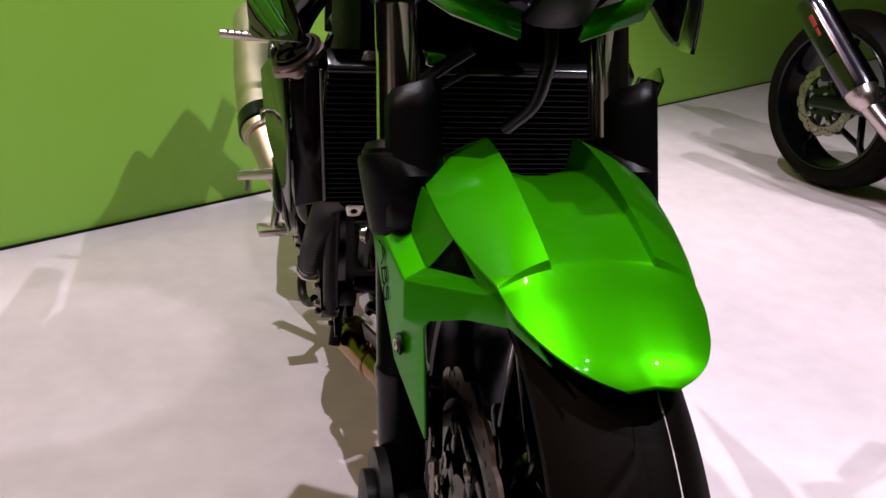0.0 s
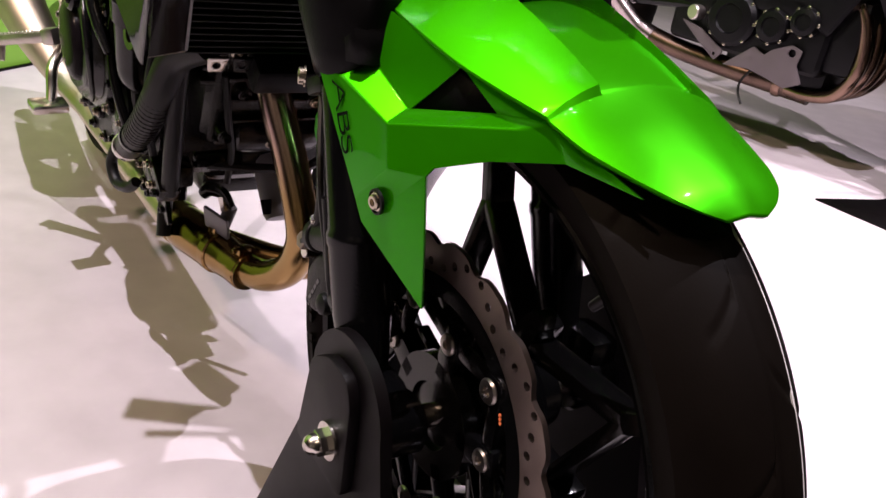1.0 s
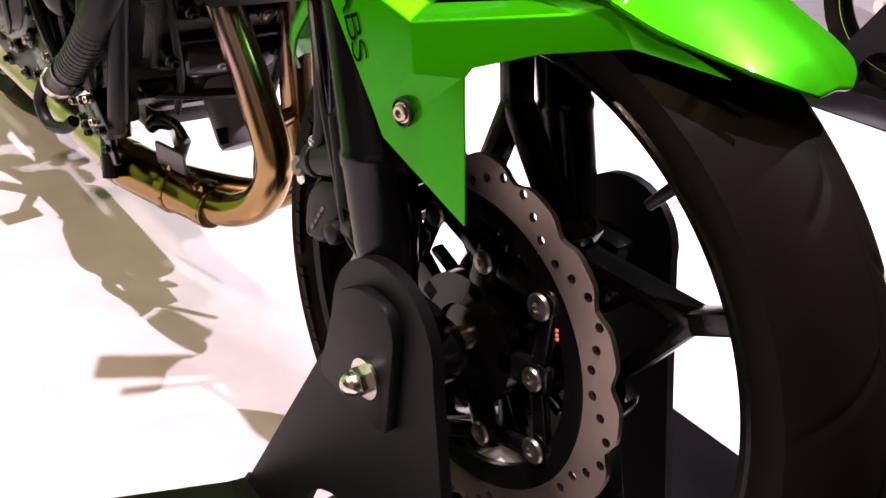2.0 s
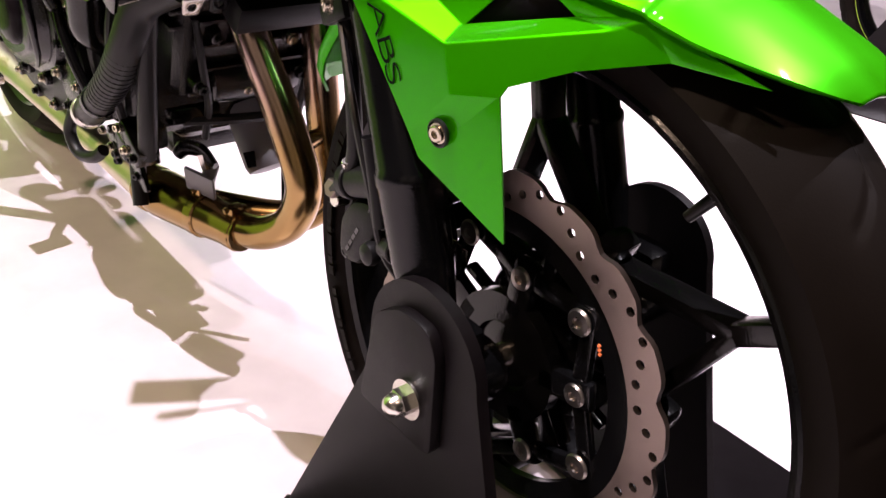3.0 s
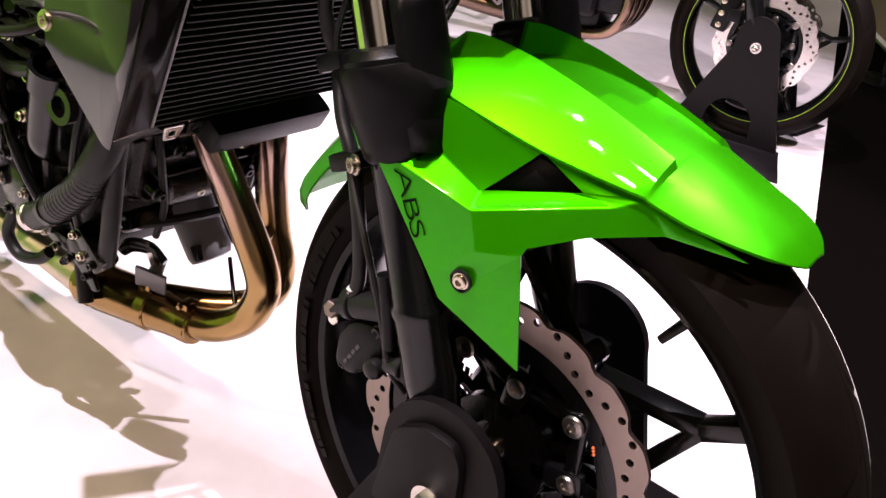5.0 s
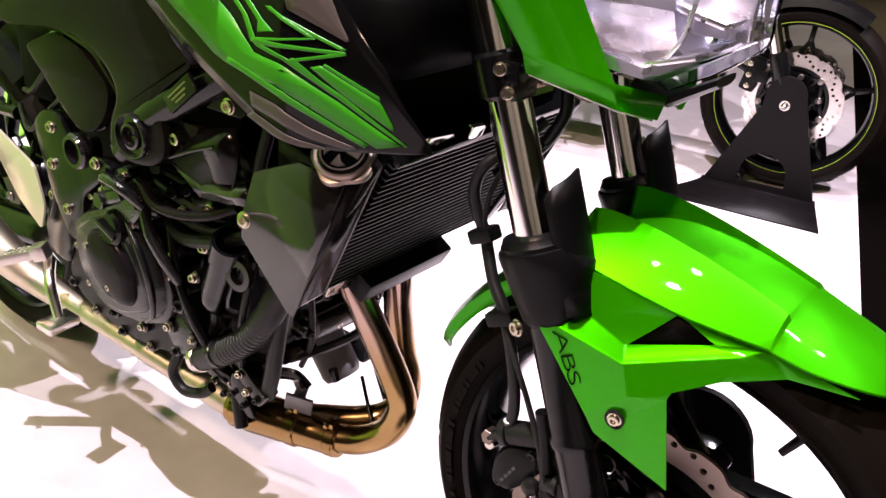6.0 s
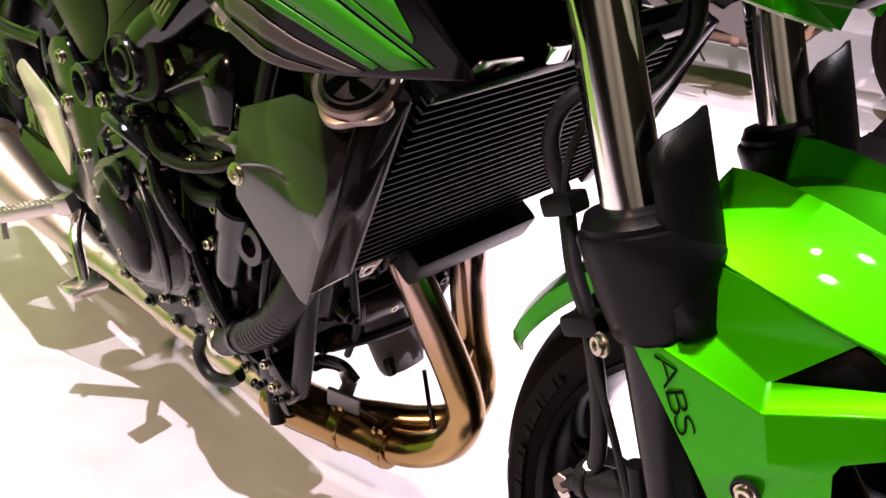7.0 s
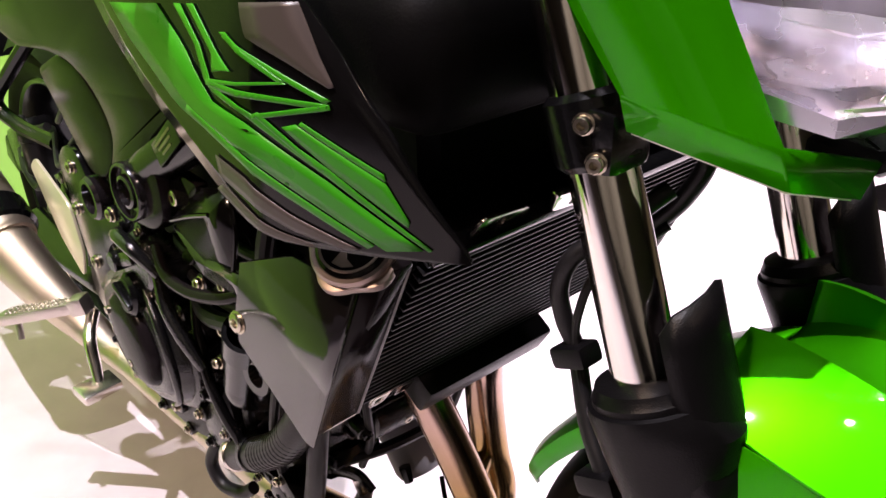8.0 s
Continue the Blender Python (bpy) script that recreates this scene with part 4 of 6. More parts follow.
for s in (-1, 1):
    rows = []
    low_line, up_line = (list(zip(np.interp(np.linspace(0, 7, 29), range(8), [q[0] for q in some]), np.interp(np.linspace(0, 7, 29), range(8), [q[1] for q in some]))) for some in (LOWER, UPPER))
    for j in range(13):
        t = j / 12
        rows.append([on_shroud(q.x, q.y, s, shroud_bulge(q.x, q.y)) for q in (Vector(a).lerp(Vector(b), t) for a, b in zip(low_line, up_line))])
    bm = loft(rows)
    sh = thick(part("tank_shroud", bm, BLACK_GLOSS, bike, "gloss black tank shroud with lime green graphics", smooth=40), 0.004, 0)
    for kind, low, up in GRAPHICS:
        paint = {"brown": BROWN_GREY, "grey": BROWN_GREY}.get(kind, GREEN_FLAT)
        n = 20
        lines = []
        for line in (low, up):
            cum = np.r_[0, np.cumsum([math.dist(a, b) for a, b in zip(line, line[1:])])]
            u = np.linspace(0, cum[-1], n + 1)
            lines.append(list(zip(np.interp(u, cum, [q[0] for q in line]), np.interp(u, cum, [q[1] for q in line]))))
        rows = []
        for j in range(4):
            row = []
            for a, b in zip(*lines):
                q = Vector(a).lerp(Vector(b), j / 3)
                row.append(on_shroud(q.x, q.y, s, 0.0032 + shroud_bulge(q.x, q.y)))
            rows.append(row)
        thick(part("graphic", loft(rows), paint, sh, "", smooth=20), 0.0006, 0)

# ---- fuel tank, seat, tail, handlebar
tank = bmesh.new()
bmesh.ops.create_uvsphere(tank, u_segments=32, v_segments=18, radius=1)
for v in tank.verts:
    v.co = Vector((v.co.x * 0.25, v.co.y * (0.145 + 0.03 * v.co.x), v.co.z * 0.13))
tank.transform(Matrix.Translation((-0.52, 0, 0.93)) @ pose(0, 0, 0, 0, -8))
part("fuel_tank", tank, GREEN, bike, "lime green fuel tank")
part("tank_cover", box(0.50, 0.38, 0.10, Matrix.Translation((-0.50, 0, 0.81)), 0.05, 4), DEEP, bike)
part("seat", loft([[Vector((x, w * math.sin(a), z + 0.055 * math.cos(a) * h)) for a in [2 * math.pi * k / 20 for k in range(20)]] for x, w, z, h in ((-0.72, 0.09, 0.80, 1), (-0.80, 0.12, 0.775, 1), (-0.92, 0.14, 0.77, 1), (-1.02, 0.13, 0.79, 1.1), (-1.06, 0.11, 0.83, 1), (-1.20, 0.10, 0.86, 0.8), (-1.34, 0.07, 0.88, 0.5))], True), PLASTIC, bike, "black seat")
part("tail_cowl", loft([[Vector((x, w * math.sin(a), z + h * math.cos(a))) for a in [2 * math.pi * k / 16 for k in range(16)]] for x, w, z, h in ((-0.90, 0.13, 0.72, 0.05), (-1.10, 0.12, 0.78, 0.05), (-1.30, 0.09, 0.83, 0.045), (-1.48, 0.05, 0.88, 0.02))], True), GREEN, bike, "lime green tail cowl")
part("tail_bracket", merge(box(0.30, 0.05, 0.02, Matrix.Translation((-1.48, 0, 0.72)) @ pose(0, 0, 0, 0, 35), 0.006), box(0.02, 0.16, 0.10, Matrix.Translation((-1.60, 0, 0.60)), 0.006)), PLASTIC, bike)
bar = part("handlebar", tube([(-0.502, -0.38, 0.995), (-0.422, -0.26, 1.02), (-0.382, -0.12, 1.04), (-0.372, 0, 1.045), (-0.382, 0.12, 1.04), (-0.422, 0.26, 1.02), (-0.502, 0.38, 0.995)], 0.011, 12), SATIN, bike, "black handlebar")
for s in (-1, 1):
    part("grip", rod((-0.447, s * 0.29, 1.013), (-0.507, s * 0.392, 0.993), 0.017), HOSE, bar)
    part("lever", tube([(-0.425, s * 0.235, 1.020), (-0.425, s * 0.285, 1.012), (-0.462, s * 0.385, 0.988)], 0.005, 8), ALLOY, bar)
    part("control_pod", box(0.05, 0.05, 0.045, Matrix.Translation((-0.422, s * 0.235, 1.04)), 0.01), PLASTIC, bar)

# ---- headlight with its green fairings


def lamp_ring(x, w, z0, z1, k=0.0):
    """A section of the lamp: half-width w, from z0 up to z1."""
    h = z1 - z0
    return [Vector((x + k * zz, w * y, z0 + h * zz)) for y, zz in ((-1, 0.9), (-1, 0.38), (-0.66, 0.10), (-0.25, 0.0), (0.25, 0.0), (0.66, 0.10), (1, 0.38), (1, 0.9), (0.6, 1), (-0.6, 1))]


lamp = part("headlight", loft([lamp_ring(-0.24, 0.070, 0.810, 0.96), lamp_ring(-0.19, 0.104, 0.795, 0.975), lamp_ring(-0.142, 0.099, 0.785, 0.970)], True), PLASTIC, bike, "headlight with a clear faceted lens")
part("reflector_bowl", loft([lamp_ring(-0.134, 0.089, 0.790, 0.956), lamp_ring(-0.112, 0.081, 0.790, 0.950), lamp_ring(-0.088, 0.073, 0.796, 0.940), lamp_ring(-0.064, 0.060, 0.804, 0.920), lamp_ring(-0.090, 0.050, 0.815, 0.915), lamp_ring(-0.104, 0.012, 0.85, 0.88)]), BOWL, lamp, "bright faceted reflector", smooth=10)
part("lamp_divider", merge(box(0.06, 0.010, 0.09, Matrix.Translation((-0.046, 0, 0.868)), 0.004), merge(box(0.06, 0.11, 0.006, Matrix.Translation((-0.05, 0, 0.848)) @ pose(0, 0, 0, 0, 12), 0.002), box(0.05, 0.13, 0.005, Matrix.Translation((-0.060, 0, 0.808)) @ pose(0, 0, 0, 0, -18), 0.002))), BOWL, lamp, "bright lamp divider")
part("lamp_floor", loft([lamp_ring(-0.128, 0.086, 0.790, 0.815), lamp_ring(-0.078, 0.071, 0.784, 0.802), lamp_ring(-0.044, 0.046, 0.804, 0.814), lamp_ring(-0.018, 0.020, 0.824, 0.831)], True), BOWL, lamp, "silvered lower reflector", smooth=10)
for s in (-1, 1):
    part("lamp_bezel", tube([(-0.105, s * 0.085, 0.955), (-0.070, s * 0.080, 0.935), (-0.050, s * 0.058, 0.880), (-0.052, s * 0.056, 0.835), (-0.066, s * 0.056, 0.805), (-0.060, s * 0.020, 0.797)], 0.0022, 10), BOWL, lamp, "bright lamp bezel")
lens = part("lens", loft([lamp_ring(-0.140, 0.098, 0.780, 0.968), lamp_ring(-0.074, 0.082, 0.772, 0.957), lamp_ring(-0.035, 0.056, 0.794, 0.945), lamp_ring(-0.004, 0.024, 0.818, 0.92), lamp_ring(0.001, 0.006, 0.826, 0.91)]), LENS, lamp, "clear plastic lens", smooth=12)
thick(lens, 0.003, -1)
lens.visible_shadow = False
part("lamp_chin", loft([lamp_ring(-0.11, 0.030, 0.757, 0.774), lamp_ring(-0.072, 0.027, 0.756, 0.770), lamp_ring(-0.03, 0.022, 0.783, 0.793)], True), PLASTIC, lamp)
for s in (-1, 1):
    pts = [(-0.160, -0.135, 0.808), (-0.095, -0.089, 0.785), (-0.126, -0.100, 0.850), (-0.160, -0.108, 0.925), (-0.245, -0.155, 0.925), (-0.195, -0.148, 0.862), (-0.157, -0.131, 0.790), (-0.090, -0.085, 0.7635), (-0.078, -0.026, 0.746), (-0.070, -0.030, 0.7705)]
    bm = facets(pts, [(0, 1, 2, 5), (5, 2, 3, 4), (0, 6, 7, 1), (1, 7, 8, 9)], s > 0)
    bmesh.ops.bevel(bm, geom=[e for e in bm.edges if len(e.link_faces) == 2], offset=0.0012, segments=2, affect="EDGES", profile=0.5)
    thick(part("headlight_fairing", bm, GREEN, lamp, "lime green angular headlight fairing", smooth=26), 0.004, 0)
    under = facets([(-0.155, -0.129, 0.7885), (-0.091, -0.083, 0.7620), (-0.080, -0.028, 0.745), (-0.110, -0.040, 0.760), (-0.165, -0.105, 0.790)], [(0, 1, 2, 3, 4)], s > 0)
    thick(part("fairing_underside", under, CREAM, lamp, "cream inner side of the fairing"), 0.002, 0)

# ---- exhaust
RH = [(-0.475, -0.052, 0.510), (-0.434, -0.043, 0.434), (-0.398, -0.031, 0.362), (-0.367, -0.026, 0.302), (-0.364, -0.027, 0.270), (-0.382, -0.033, 0.234), (-0.417, -0.047, 0.209), (-0.455, -0.063, 0.202)]
LH = [(-0.462, 0.046, 0.510), (-0.438, 0.041, 0.437), (-0.432, 0.040, 0.374), (-0.422, 0.040, 0.312), (-0.409, 0.039, 0.272), (-0.410, 0.033, 0.236), (-0.428, 0.014, 0.212), (-0.455, -0.010, 0.204), (-0.490, -0.036, 0.202), (-0.525, -0.066, 0.204)]
ex = part("exhaust_header", tube(RH, 0.0205, 20, 10), COPPER, bike, "heat-tinted copper exhaust header")
part("exhaust_header", tube(LH, 0.0205, 20, 10), COPPER, bike, "heat-tinted copper exhaust header")
for h in (RH, LH):
    a, b = Vector(h[0]), Vector(h[1])
    part("header_flange", rod(a.lerp(b, -0.1), a.lerp(b, 0.12), 0.032, seg=20), STEEL, ex)
part("link_pipe", rod((-0.380, -0.030, 0.322), (-0.424, 0.038, 0.315), 0.010), COPPER, ex)
col = part("collector", tube([(-0.440, -0.061, 0.2005), (-0.480, -0.068, 0.199), (-0.530, -0.082, 0.201), (-0.580, -0.098, 0.203), (-0.615, -0.106, 0.203)], [0.0225, 0.025, 0.030, 0.031, 0.027], 24, 8), GOLD_PIPE, bike, "straw-tinted exhaust collector with clamps")
for x, y, z, r in ((-0.452, -0.063, 0.200, 0.0245), (-0.512, -0.077, 0.200, 0.030), (-0.60, -0.103, 0.203, 0.031)):
    part("pipe_clamp", rod((x - 0.008, y - 0.002, z), (x + 0.008, y + 0.002, z), r, seg=28), GOLD_PIPE, col)
part("sensor_boss", merge(rod((-0.525, -0.075, 0.215), (-0.515, -0.06, 0.262), 0.011, 0.008), box(0.040, 0.005, 0.036, Matrix.Translation((-0.500, -0.085, 0.248)) @ pose(0, 0, 0, 20, 12, 30), 0.002)), FILTER, col, "dull grey sensor plate")
for x, y, z in ((-0.456, -0.064, 0.2265), (-0.512, -0.078, 0.2320)):
    part("clamp_tab", merge(box(0.014, 0.020, 0.010, Matrix.Translation((x, y, z)) @ pose(0, 0, 0, 0, 0, 14), 0.002), rod((x, y - 0.014, z + 0.001), (x, y + 0.014, z + 0.001), 0.0035)), GOLD_PIPE, col)
part("pipe_bracket", tube([(-0.560, -0.085, 0.262), (-0.545, -0.080, 0.276), (-0.520, -0.070, 0.278), (-0.500, -0.064, 0.266)], [0.008, 0.011, 0.011, 0.007], 10, 6, flat=0.6), SATIN, bike, "curved black bracket above the collector")
part("stay_rod", rod((-0.470, 0.010, 0.262), (-0.418, -0.020, 0.212), 0.0028), SATIN, bike)
part("mid_pipe", tube([(-0.610, -0.105, 0.203), (-0.70, -0.125, 0.222), (-0.82, -0.152, 0.252), (-0.92, -0.162, 0.264), (-1.01, -0.178, 0.284), (-1.08, -0.208, 0.336), (-1.15, -0.232, 0.395)], [0.025, 0.0195, 0.0170, 0.0185, 0.025, 0.034, 0.042], 24, 8), SILVER_PIPE, bike, "brushed silver exhaust mid pipe")
muf = part("muffler", tube([(-1.14, -0.230, 0.390), (-1.17, -0.235, 0.408), (-1.30, -0.245, 0.475), (-1.50, -0.252, 0.575), (-1.53, -0.253, 0.590)], [0.046, 0.052, 0.054, 0.052, 0.040], 28, 6), SILVER_PIPE, bike, "brushed silver muffler")
part("muffler_band", rod((-1.150, -0.232, 0.396), (-1.195, -0.236, 0.420), 0.0555, seg=32), SATIN, muf, "black muffler band")

# ---- engine
eng = part("crankcase", box(0.30, 0.27, 0.20, Matrix.Translation((-0.70, 0, 0.39)), 0.03, 3), ENGINE, bike, "black twin-cylinder crankcase")
part("cylinder_block", box(0.17, 0.22, 0.26, Matrix.Translation((-0.545, 0, 0.50)) @ pose(0, 0, 0, 0, 18), 0.02, 3), ENGINE, eng)
part("oil_pan", box(0.26, 0.17, 0.08, Matrix.Translation((-0.69, 0, 0.315)), 0.025, 3), ENGINE, eng)
part("air_box", box(0.46, 0.24, 0.20, Matrix.Translation((-0.68, 0, 0.66)), 0.04, 3), DEEP, bike, "black air box behind the frame")
part("battery_tray", box(0.22, 0.20, 0.22, Matrix.Translation((-0.93, 0, 0.60)), 0.03, 3), DEEP, bike)
# box put in so that the gap above the radiator stays dark
part("gap_filler", box(0.13, 0.27, 0.14, Matrix.Translation((-0.375, 0.0, 0.735)), 0.03, 3), DEEP, bike, "black box filling the gap above the radiator")
part("throttle_body", merge(rod((-0.60, -0.07, 0.66), (-0.52, -0.07, 0.70), 0.03), rod((-0.60, 0.07, 0.66), (-0.52, 0.07, 0.70), 0.03)), SATIN, bike)
part("cylinder_head", merge(box(0.15, 0.24, 0.07, Matrix.Translation((-0.50, 0, 0.625)) @ pose(0, 0, 0, 0, 18), 0.015, 3), box(0.13, 0.22, 0.04, Matrix.Translation((-0.50, 0, 0.675)) @ pose(0, 0, 0, 0, 18), 0.015, 3)), ENGINE, eng)
for k in range(7):
    part("cylinder_fin", box(0.155, 0.235, 0.005, Matrix.Translation((-0.55 + 0.006 * k, 0, 0.465 + 0.018 * k)) @ pose(0, 0, 0, 0, 18), 0.001), ENGINE, eng)
front_m = Matrix.Translation((-0.545, 0, 0.50)) @ pose(0, 0, 0, 0, 18)  # casting details on the cylinder block's front face
for k in range(6):
    part("front_rib", box(0.012, 0.19 - 0.012 * (k % 2), 0.006, front_m @ Matrix.Translation((0.089, 0.004 * (k % 3), -0.115 + 0.030 * k)), 0.002), ENGINE, eng)
for k, (y, z, r) in enumerate(((-0.085, -0.10, 0.011), (-0.03, -0.11, 0.010), (0.04, -0.10, 0.012), (0.085, -0.085, 0.010), (-0.07, -0.04, 0.009), (0.02, -0.05, 0.011), (0.075, -0.02, 0.009), (-0.09, 0.02, 0.010))):
    part("front_boss", rod(front_m @ Vector((0.078, y, z)), front_m @ Vector((0.104, y, z)), r, r * 0.9, 14), ENGINE, eng)
    bolt(front_m @ Vector((0.104, y, z)), front_m.to_3x3() @ Vector((1, 0, 0)), r * 0.55, 0.006, "front_bolt", STEEL if k % 2 else SATIN, eng)
part("starter_motor", lathe([(0.020, 0), (0.026, 0.006), (0.026, 0.10), (0.022, 0.112), (0.010, 0.114)], 24, frame_to((-0.500, -0.075, 0.372), (-0.498, 0.05, 0.368))), ENGINE, eng, "black starter motor barrel")
part("cable_box", box(0.03, 0.05, 0.035, Matrix.Translation((-0.492, 0.07, 0.385)) @ pose(0, 0, 0, 0, 18), 0.005), SATIN, eng)
part("cable_clip", box(0.022, 0.06, 0.018, Matrix.Translation((-0.505, -0.085, 0.335)) @ pose(0, 0, 0, 0, -10), 0.004), SATIN, eng)
for k, q in enumerate(([(-0.47, -0.09, 0.45), (-0.472, -0.085, 0.40), (-0.485, -0.075, 0.35), (-0.51, -0.07, 0.30)], [(-0.465, 0.06, 0.46), (-0.475, 0.055, 0.40), (-0.495, 0.05, 0.33), (-0.53, 0.06, 0.28)], [(-0.50, -0.10, 0.33), (-0.49, -0.04, 0.325), (-0.495, 0.03, 0.32), (-0.51, 0.08, 0.34)])):
    part("front_cable", tube(q, 0.0045 + 0.001 * k, 8), HOSE, eng)
# clutch cover: stepped casting with a smooth domed lens


def stack(outline, steps, centre):
    """A stepped boss: the outline (x, z) shrunk about its centre at each depth y."""
    cx, cz = centre
    return loft([[Vector((cx + (u - cx) * k, y, cz + (v - cz) * k)) for u, v in outline] for y, k in steps], True)


COVER = rounded([(-0.838, 0.464), (-0.798, 0.494), (-0.739, 0.518), (-0.689, 0.512), (-0.661, 0.490), (-0.636, 0.453), (-0.619, 0.410), (-0.634, 0.365), (-0.703, 0.336), (-0.774, 0.330), (-0.819, 0.356), (-0.844, 0.404)], 0.022, 5)
DOME = rounded([(-0.768, 0.471), (-0.714, 0.478), (-0.683, 0.458), (-0.666, 0.427), (-0.672, 0.388), (-0.706, 0.372), (-0.756, 0.392), (-0.780, 0.437)], 0.030, 6)
cover = part("clutch_cover", stack(COVER, ((-0.12, 1.0), (-0.184, 1.0), (-0.189, 0.985), (-0.191, 0.95), (-0.192, 0.90), (-0.200, 0.87), (-0.203, 0.85), (-0.204, 0.76), (-0.209, 0.735), (-0.211, 0.70), (-0.2115, 0.4)), (-0.728, 0.424)), ENGINE, bike, "black stepped clutch cover", smooth=28)
part("cover_dome", stack(DOME, ((-0.18, 1.0), (-0.2125, 1.0), (-0.217, 0.965), (-0.220, 0.90), (-0.2225, 0.78), (-0.224, 0.6), (-0.225, 0.3), (-0.2253, 0.05)), (-0.722, 0.424)), SIDE_BLACK, cover, "smooth dark domed cover", smooth=40)
part("cover_ridge", tube([(-0.690, -0.204, 0.500), (-0.660, -0.208, 0.470), (-0.644, -0.208, 0.428), (-0.648, -0.204, 0.382), (-0.672, -0.200, 0.358)], [0.003, 0.005, 0.005, 0.004, 0.003], 12, 6), ENGINE, cover)
for k, (x, z) in enumerate(((-0.832, 0.466), (-0.790, 0.502), (-0.735, 0.522), (-0.682, 0.514), (-0.650, 0.480), (-0.625, 0.440), (-0.615, 0.398), (-0.640, 0.358), (-0.703, 0.332), (-0.775, 0.326), (-0.826, 0.356), (-0.846, 0.410))):
    part("bolt_boss", rod((x, -0.13, z), (x, -0.188, z), 0.0100), ENGINE, cover)
    bolt((x, -0.188, z), (0, -1, 0), 0.0052, 0.006, "cover_bolt", STEEL if k % 3 else SATIN, cover)
for x, z in ((-0.764, 0.448), (-0.719, 0.400)):
    bolt((x, -0.2215, z), (0, -1, 0), 0.0045, 0.004, "cover_bolt", STEEL, cover)
part("pump_cover", stack(rounded([(-0.668, 0.372), (-0.628, 0.392), (-0.592, 0.372), (-0.578, 0.330), (-0.60, 0.300), (-0.645, 0.305), (-0.675, 0.335)], 0.018, 4), ((-0.11, 1.0), (-0.162, 1.0), (-0.168, 0.95), (-0.171, 0.80), (-0.179, 0.72), (-0.182, 0.5), (-0.183, 0.1)), (-0.626, 0.345)), ENGINE, eng, "black pump cover", smooth=28)
for k, (x, z) in enumerate(((-0.664, 0.340), (-0.640, 0.314), (-0.602, 0.309), (-0.588, 0.336), (-0.598, 0.366), (-0.630, 0.383))):
    bolt((x, -0.169, z), (0, -1, 0), 0.0052, 0.007, "pump_bolt", STEEL if k % 2 else SATIN, eng)
case = part("lower_case", stack(rounded([(-0.920, 0.340), (-0.885, 0.304), (-0.800, 0.288), (-0.735, 0.286), (-0.665, 0.298), (-0.606, 0.328), (-0.585, 0.370), (-0.620, 0.430), (-0.860, 0.430)], 0.02, 4), ((-0.10, 1.0), (-0.166, 1.0), (-0.172, 0.985), (-0.175, 0.95), (-0.178, 0.93), (-0.180, 0.6)), (-0.74, 0.36)), PLASTIC, eng, "black lower engine casing", smooth=28)
for k, (x, z) in enumerate(((-0.895, 0.328), (-0.838, 0.302), (-0.770, 0.293), (-0.700, 0.297), (-0.640, 0.316), (-0.598, 0.352))):
    part("case_lug", rod((x, -0.15, z), (x, -0.182, z), 0.0085), ENGINE, case)
    bolt((x, -0.182, z), (0, -1, 0), 0.0042, 0.005, "case_bolt", STEEL if k % 2 else SATIN, case)
part("case_web", merge(merge(box(0.012, 0.05, 0.13, Matrix.Translation((-0.640, -0.135, 0.47)) @ pose(0, 0, 0, 0, 16), 0.003), box(0.010, 0.05, 0.11, Matrix.Translation((-0.600, -0.130, 0.475)) @ pose(0, 0, 0, 0, 16), 0.003)), box(0.13, 0.05, 0.012, Matrix.Translation((-0.615, -0.135, 0.508)) @ pose(0, 0, 0, 0, 10), 0.003)), ENGINE, eng)
for x, z in ((-0.623, 0.469), (-0.608, 0.424), (-0.585, 0.45), (-0.56, 0.50), (-0.60, 0.535), (-0.545, 0.555), (-0.655, 0.53), (-0.70, 0.535)):
    part("case_boss", rod((x, -0.10, z), (x, -0.180, z), 0.010, 0.009), ENGINE, eng)
    bolt((x, -0.180, z), (0.1, -1, 0.1), 0.0056, 0.007, "case_bolt", STEEL, eng)
GEAR = [(-0.757, 0.503), (-0.738, 0.552), (-0.702, 0.572), (-0.662, 0.558), (-0.638, 0.520), (-0.668, 0.488), (-0.722, 0.484)]
gear = part("gear_cover", stack(rounded(GEAR, 0.014, 4), ((-0.14, 1.0), (-0.188, 1.0), (-0.194, 0.95), (-0.197, 0.80), (-0.204, 0.74), (-0.207, 0.66), (-0.208, 0.2)), (-0.698, 0.530)), GLOSS_CAST, eng, "shiny black gear cover casting", smooth=24)
for k in range(6):
    a = radians(20 + 55 * k)
    x, z = -0.698 + 0.047 * math.cos(a), 0.530 + 0.036 * math.sin(a)
    part("cover_lug", rod((x, -0.16, z), (x, -0.199, z), 0.0085, 0.0075), GLOSS_CAST, gear)
    bolt((x, -0.199, z), (0, -1, 0), 0.0042, 0.005, "cover_bolt", STEEL if k % 2 else SATIN, gear)
for q in ([(-0.742, -0.196, 0.535), (-0.715, -0.212, 0.556), (-0.680, -0.212, 0.553), (-0.650, -0.200, 0.530)], [(-0.655, -0.200, 0.530), (-0.636, -0.204, 0.500), (-0.618, -0.200, 0.470), (-0.600, -0.192, 0.440)]):
    part("cover_pipe", tube(q, [0.006, 0.008, 0.008, 0.006], 12, 6), GLOSS_CAST, gear)
part("selector_arm", merge(box(0.052, 0.010, 0.016, Matrix.Translation((-0.700, -0.213, 0.534)) @ pose(0, 0, 0, 0, -24), 0.004), rod((-0.722, -0.206, 0.524), (-0.722, -0.222, 0.524), 0.011)), GLOSS_CAST, gear, "black selector arm")
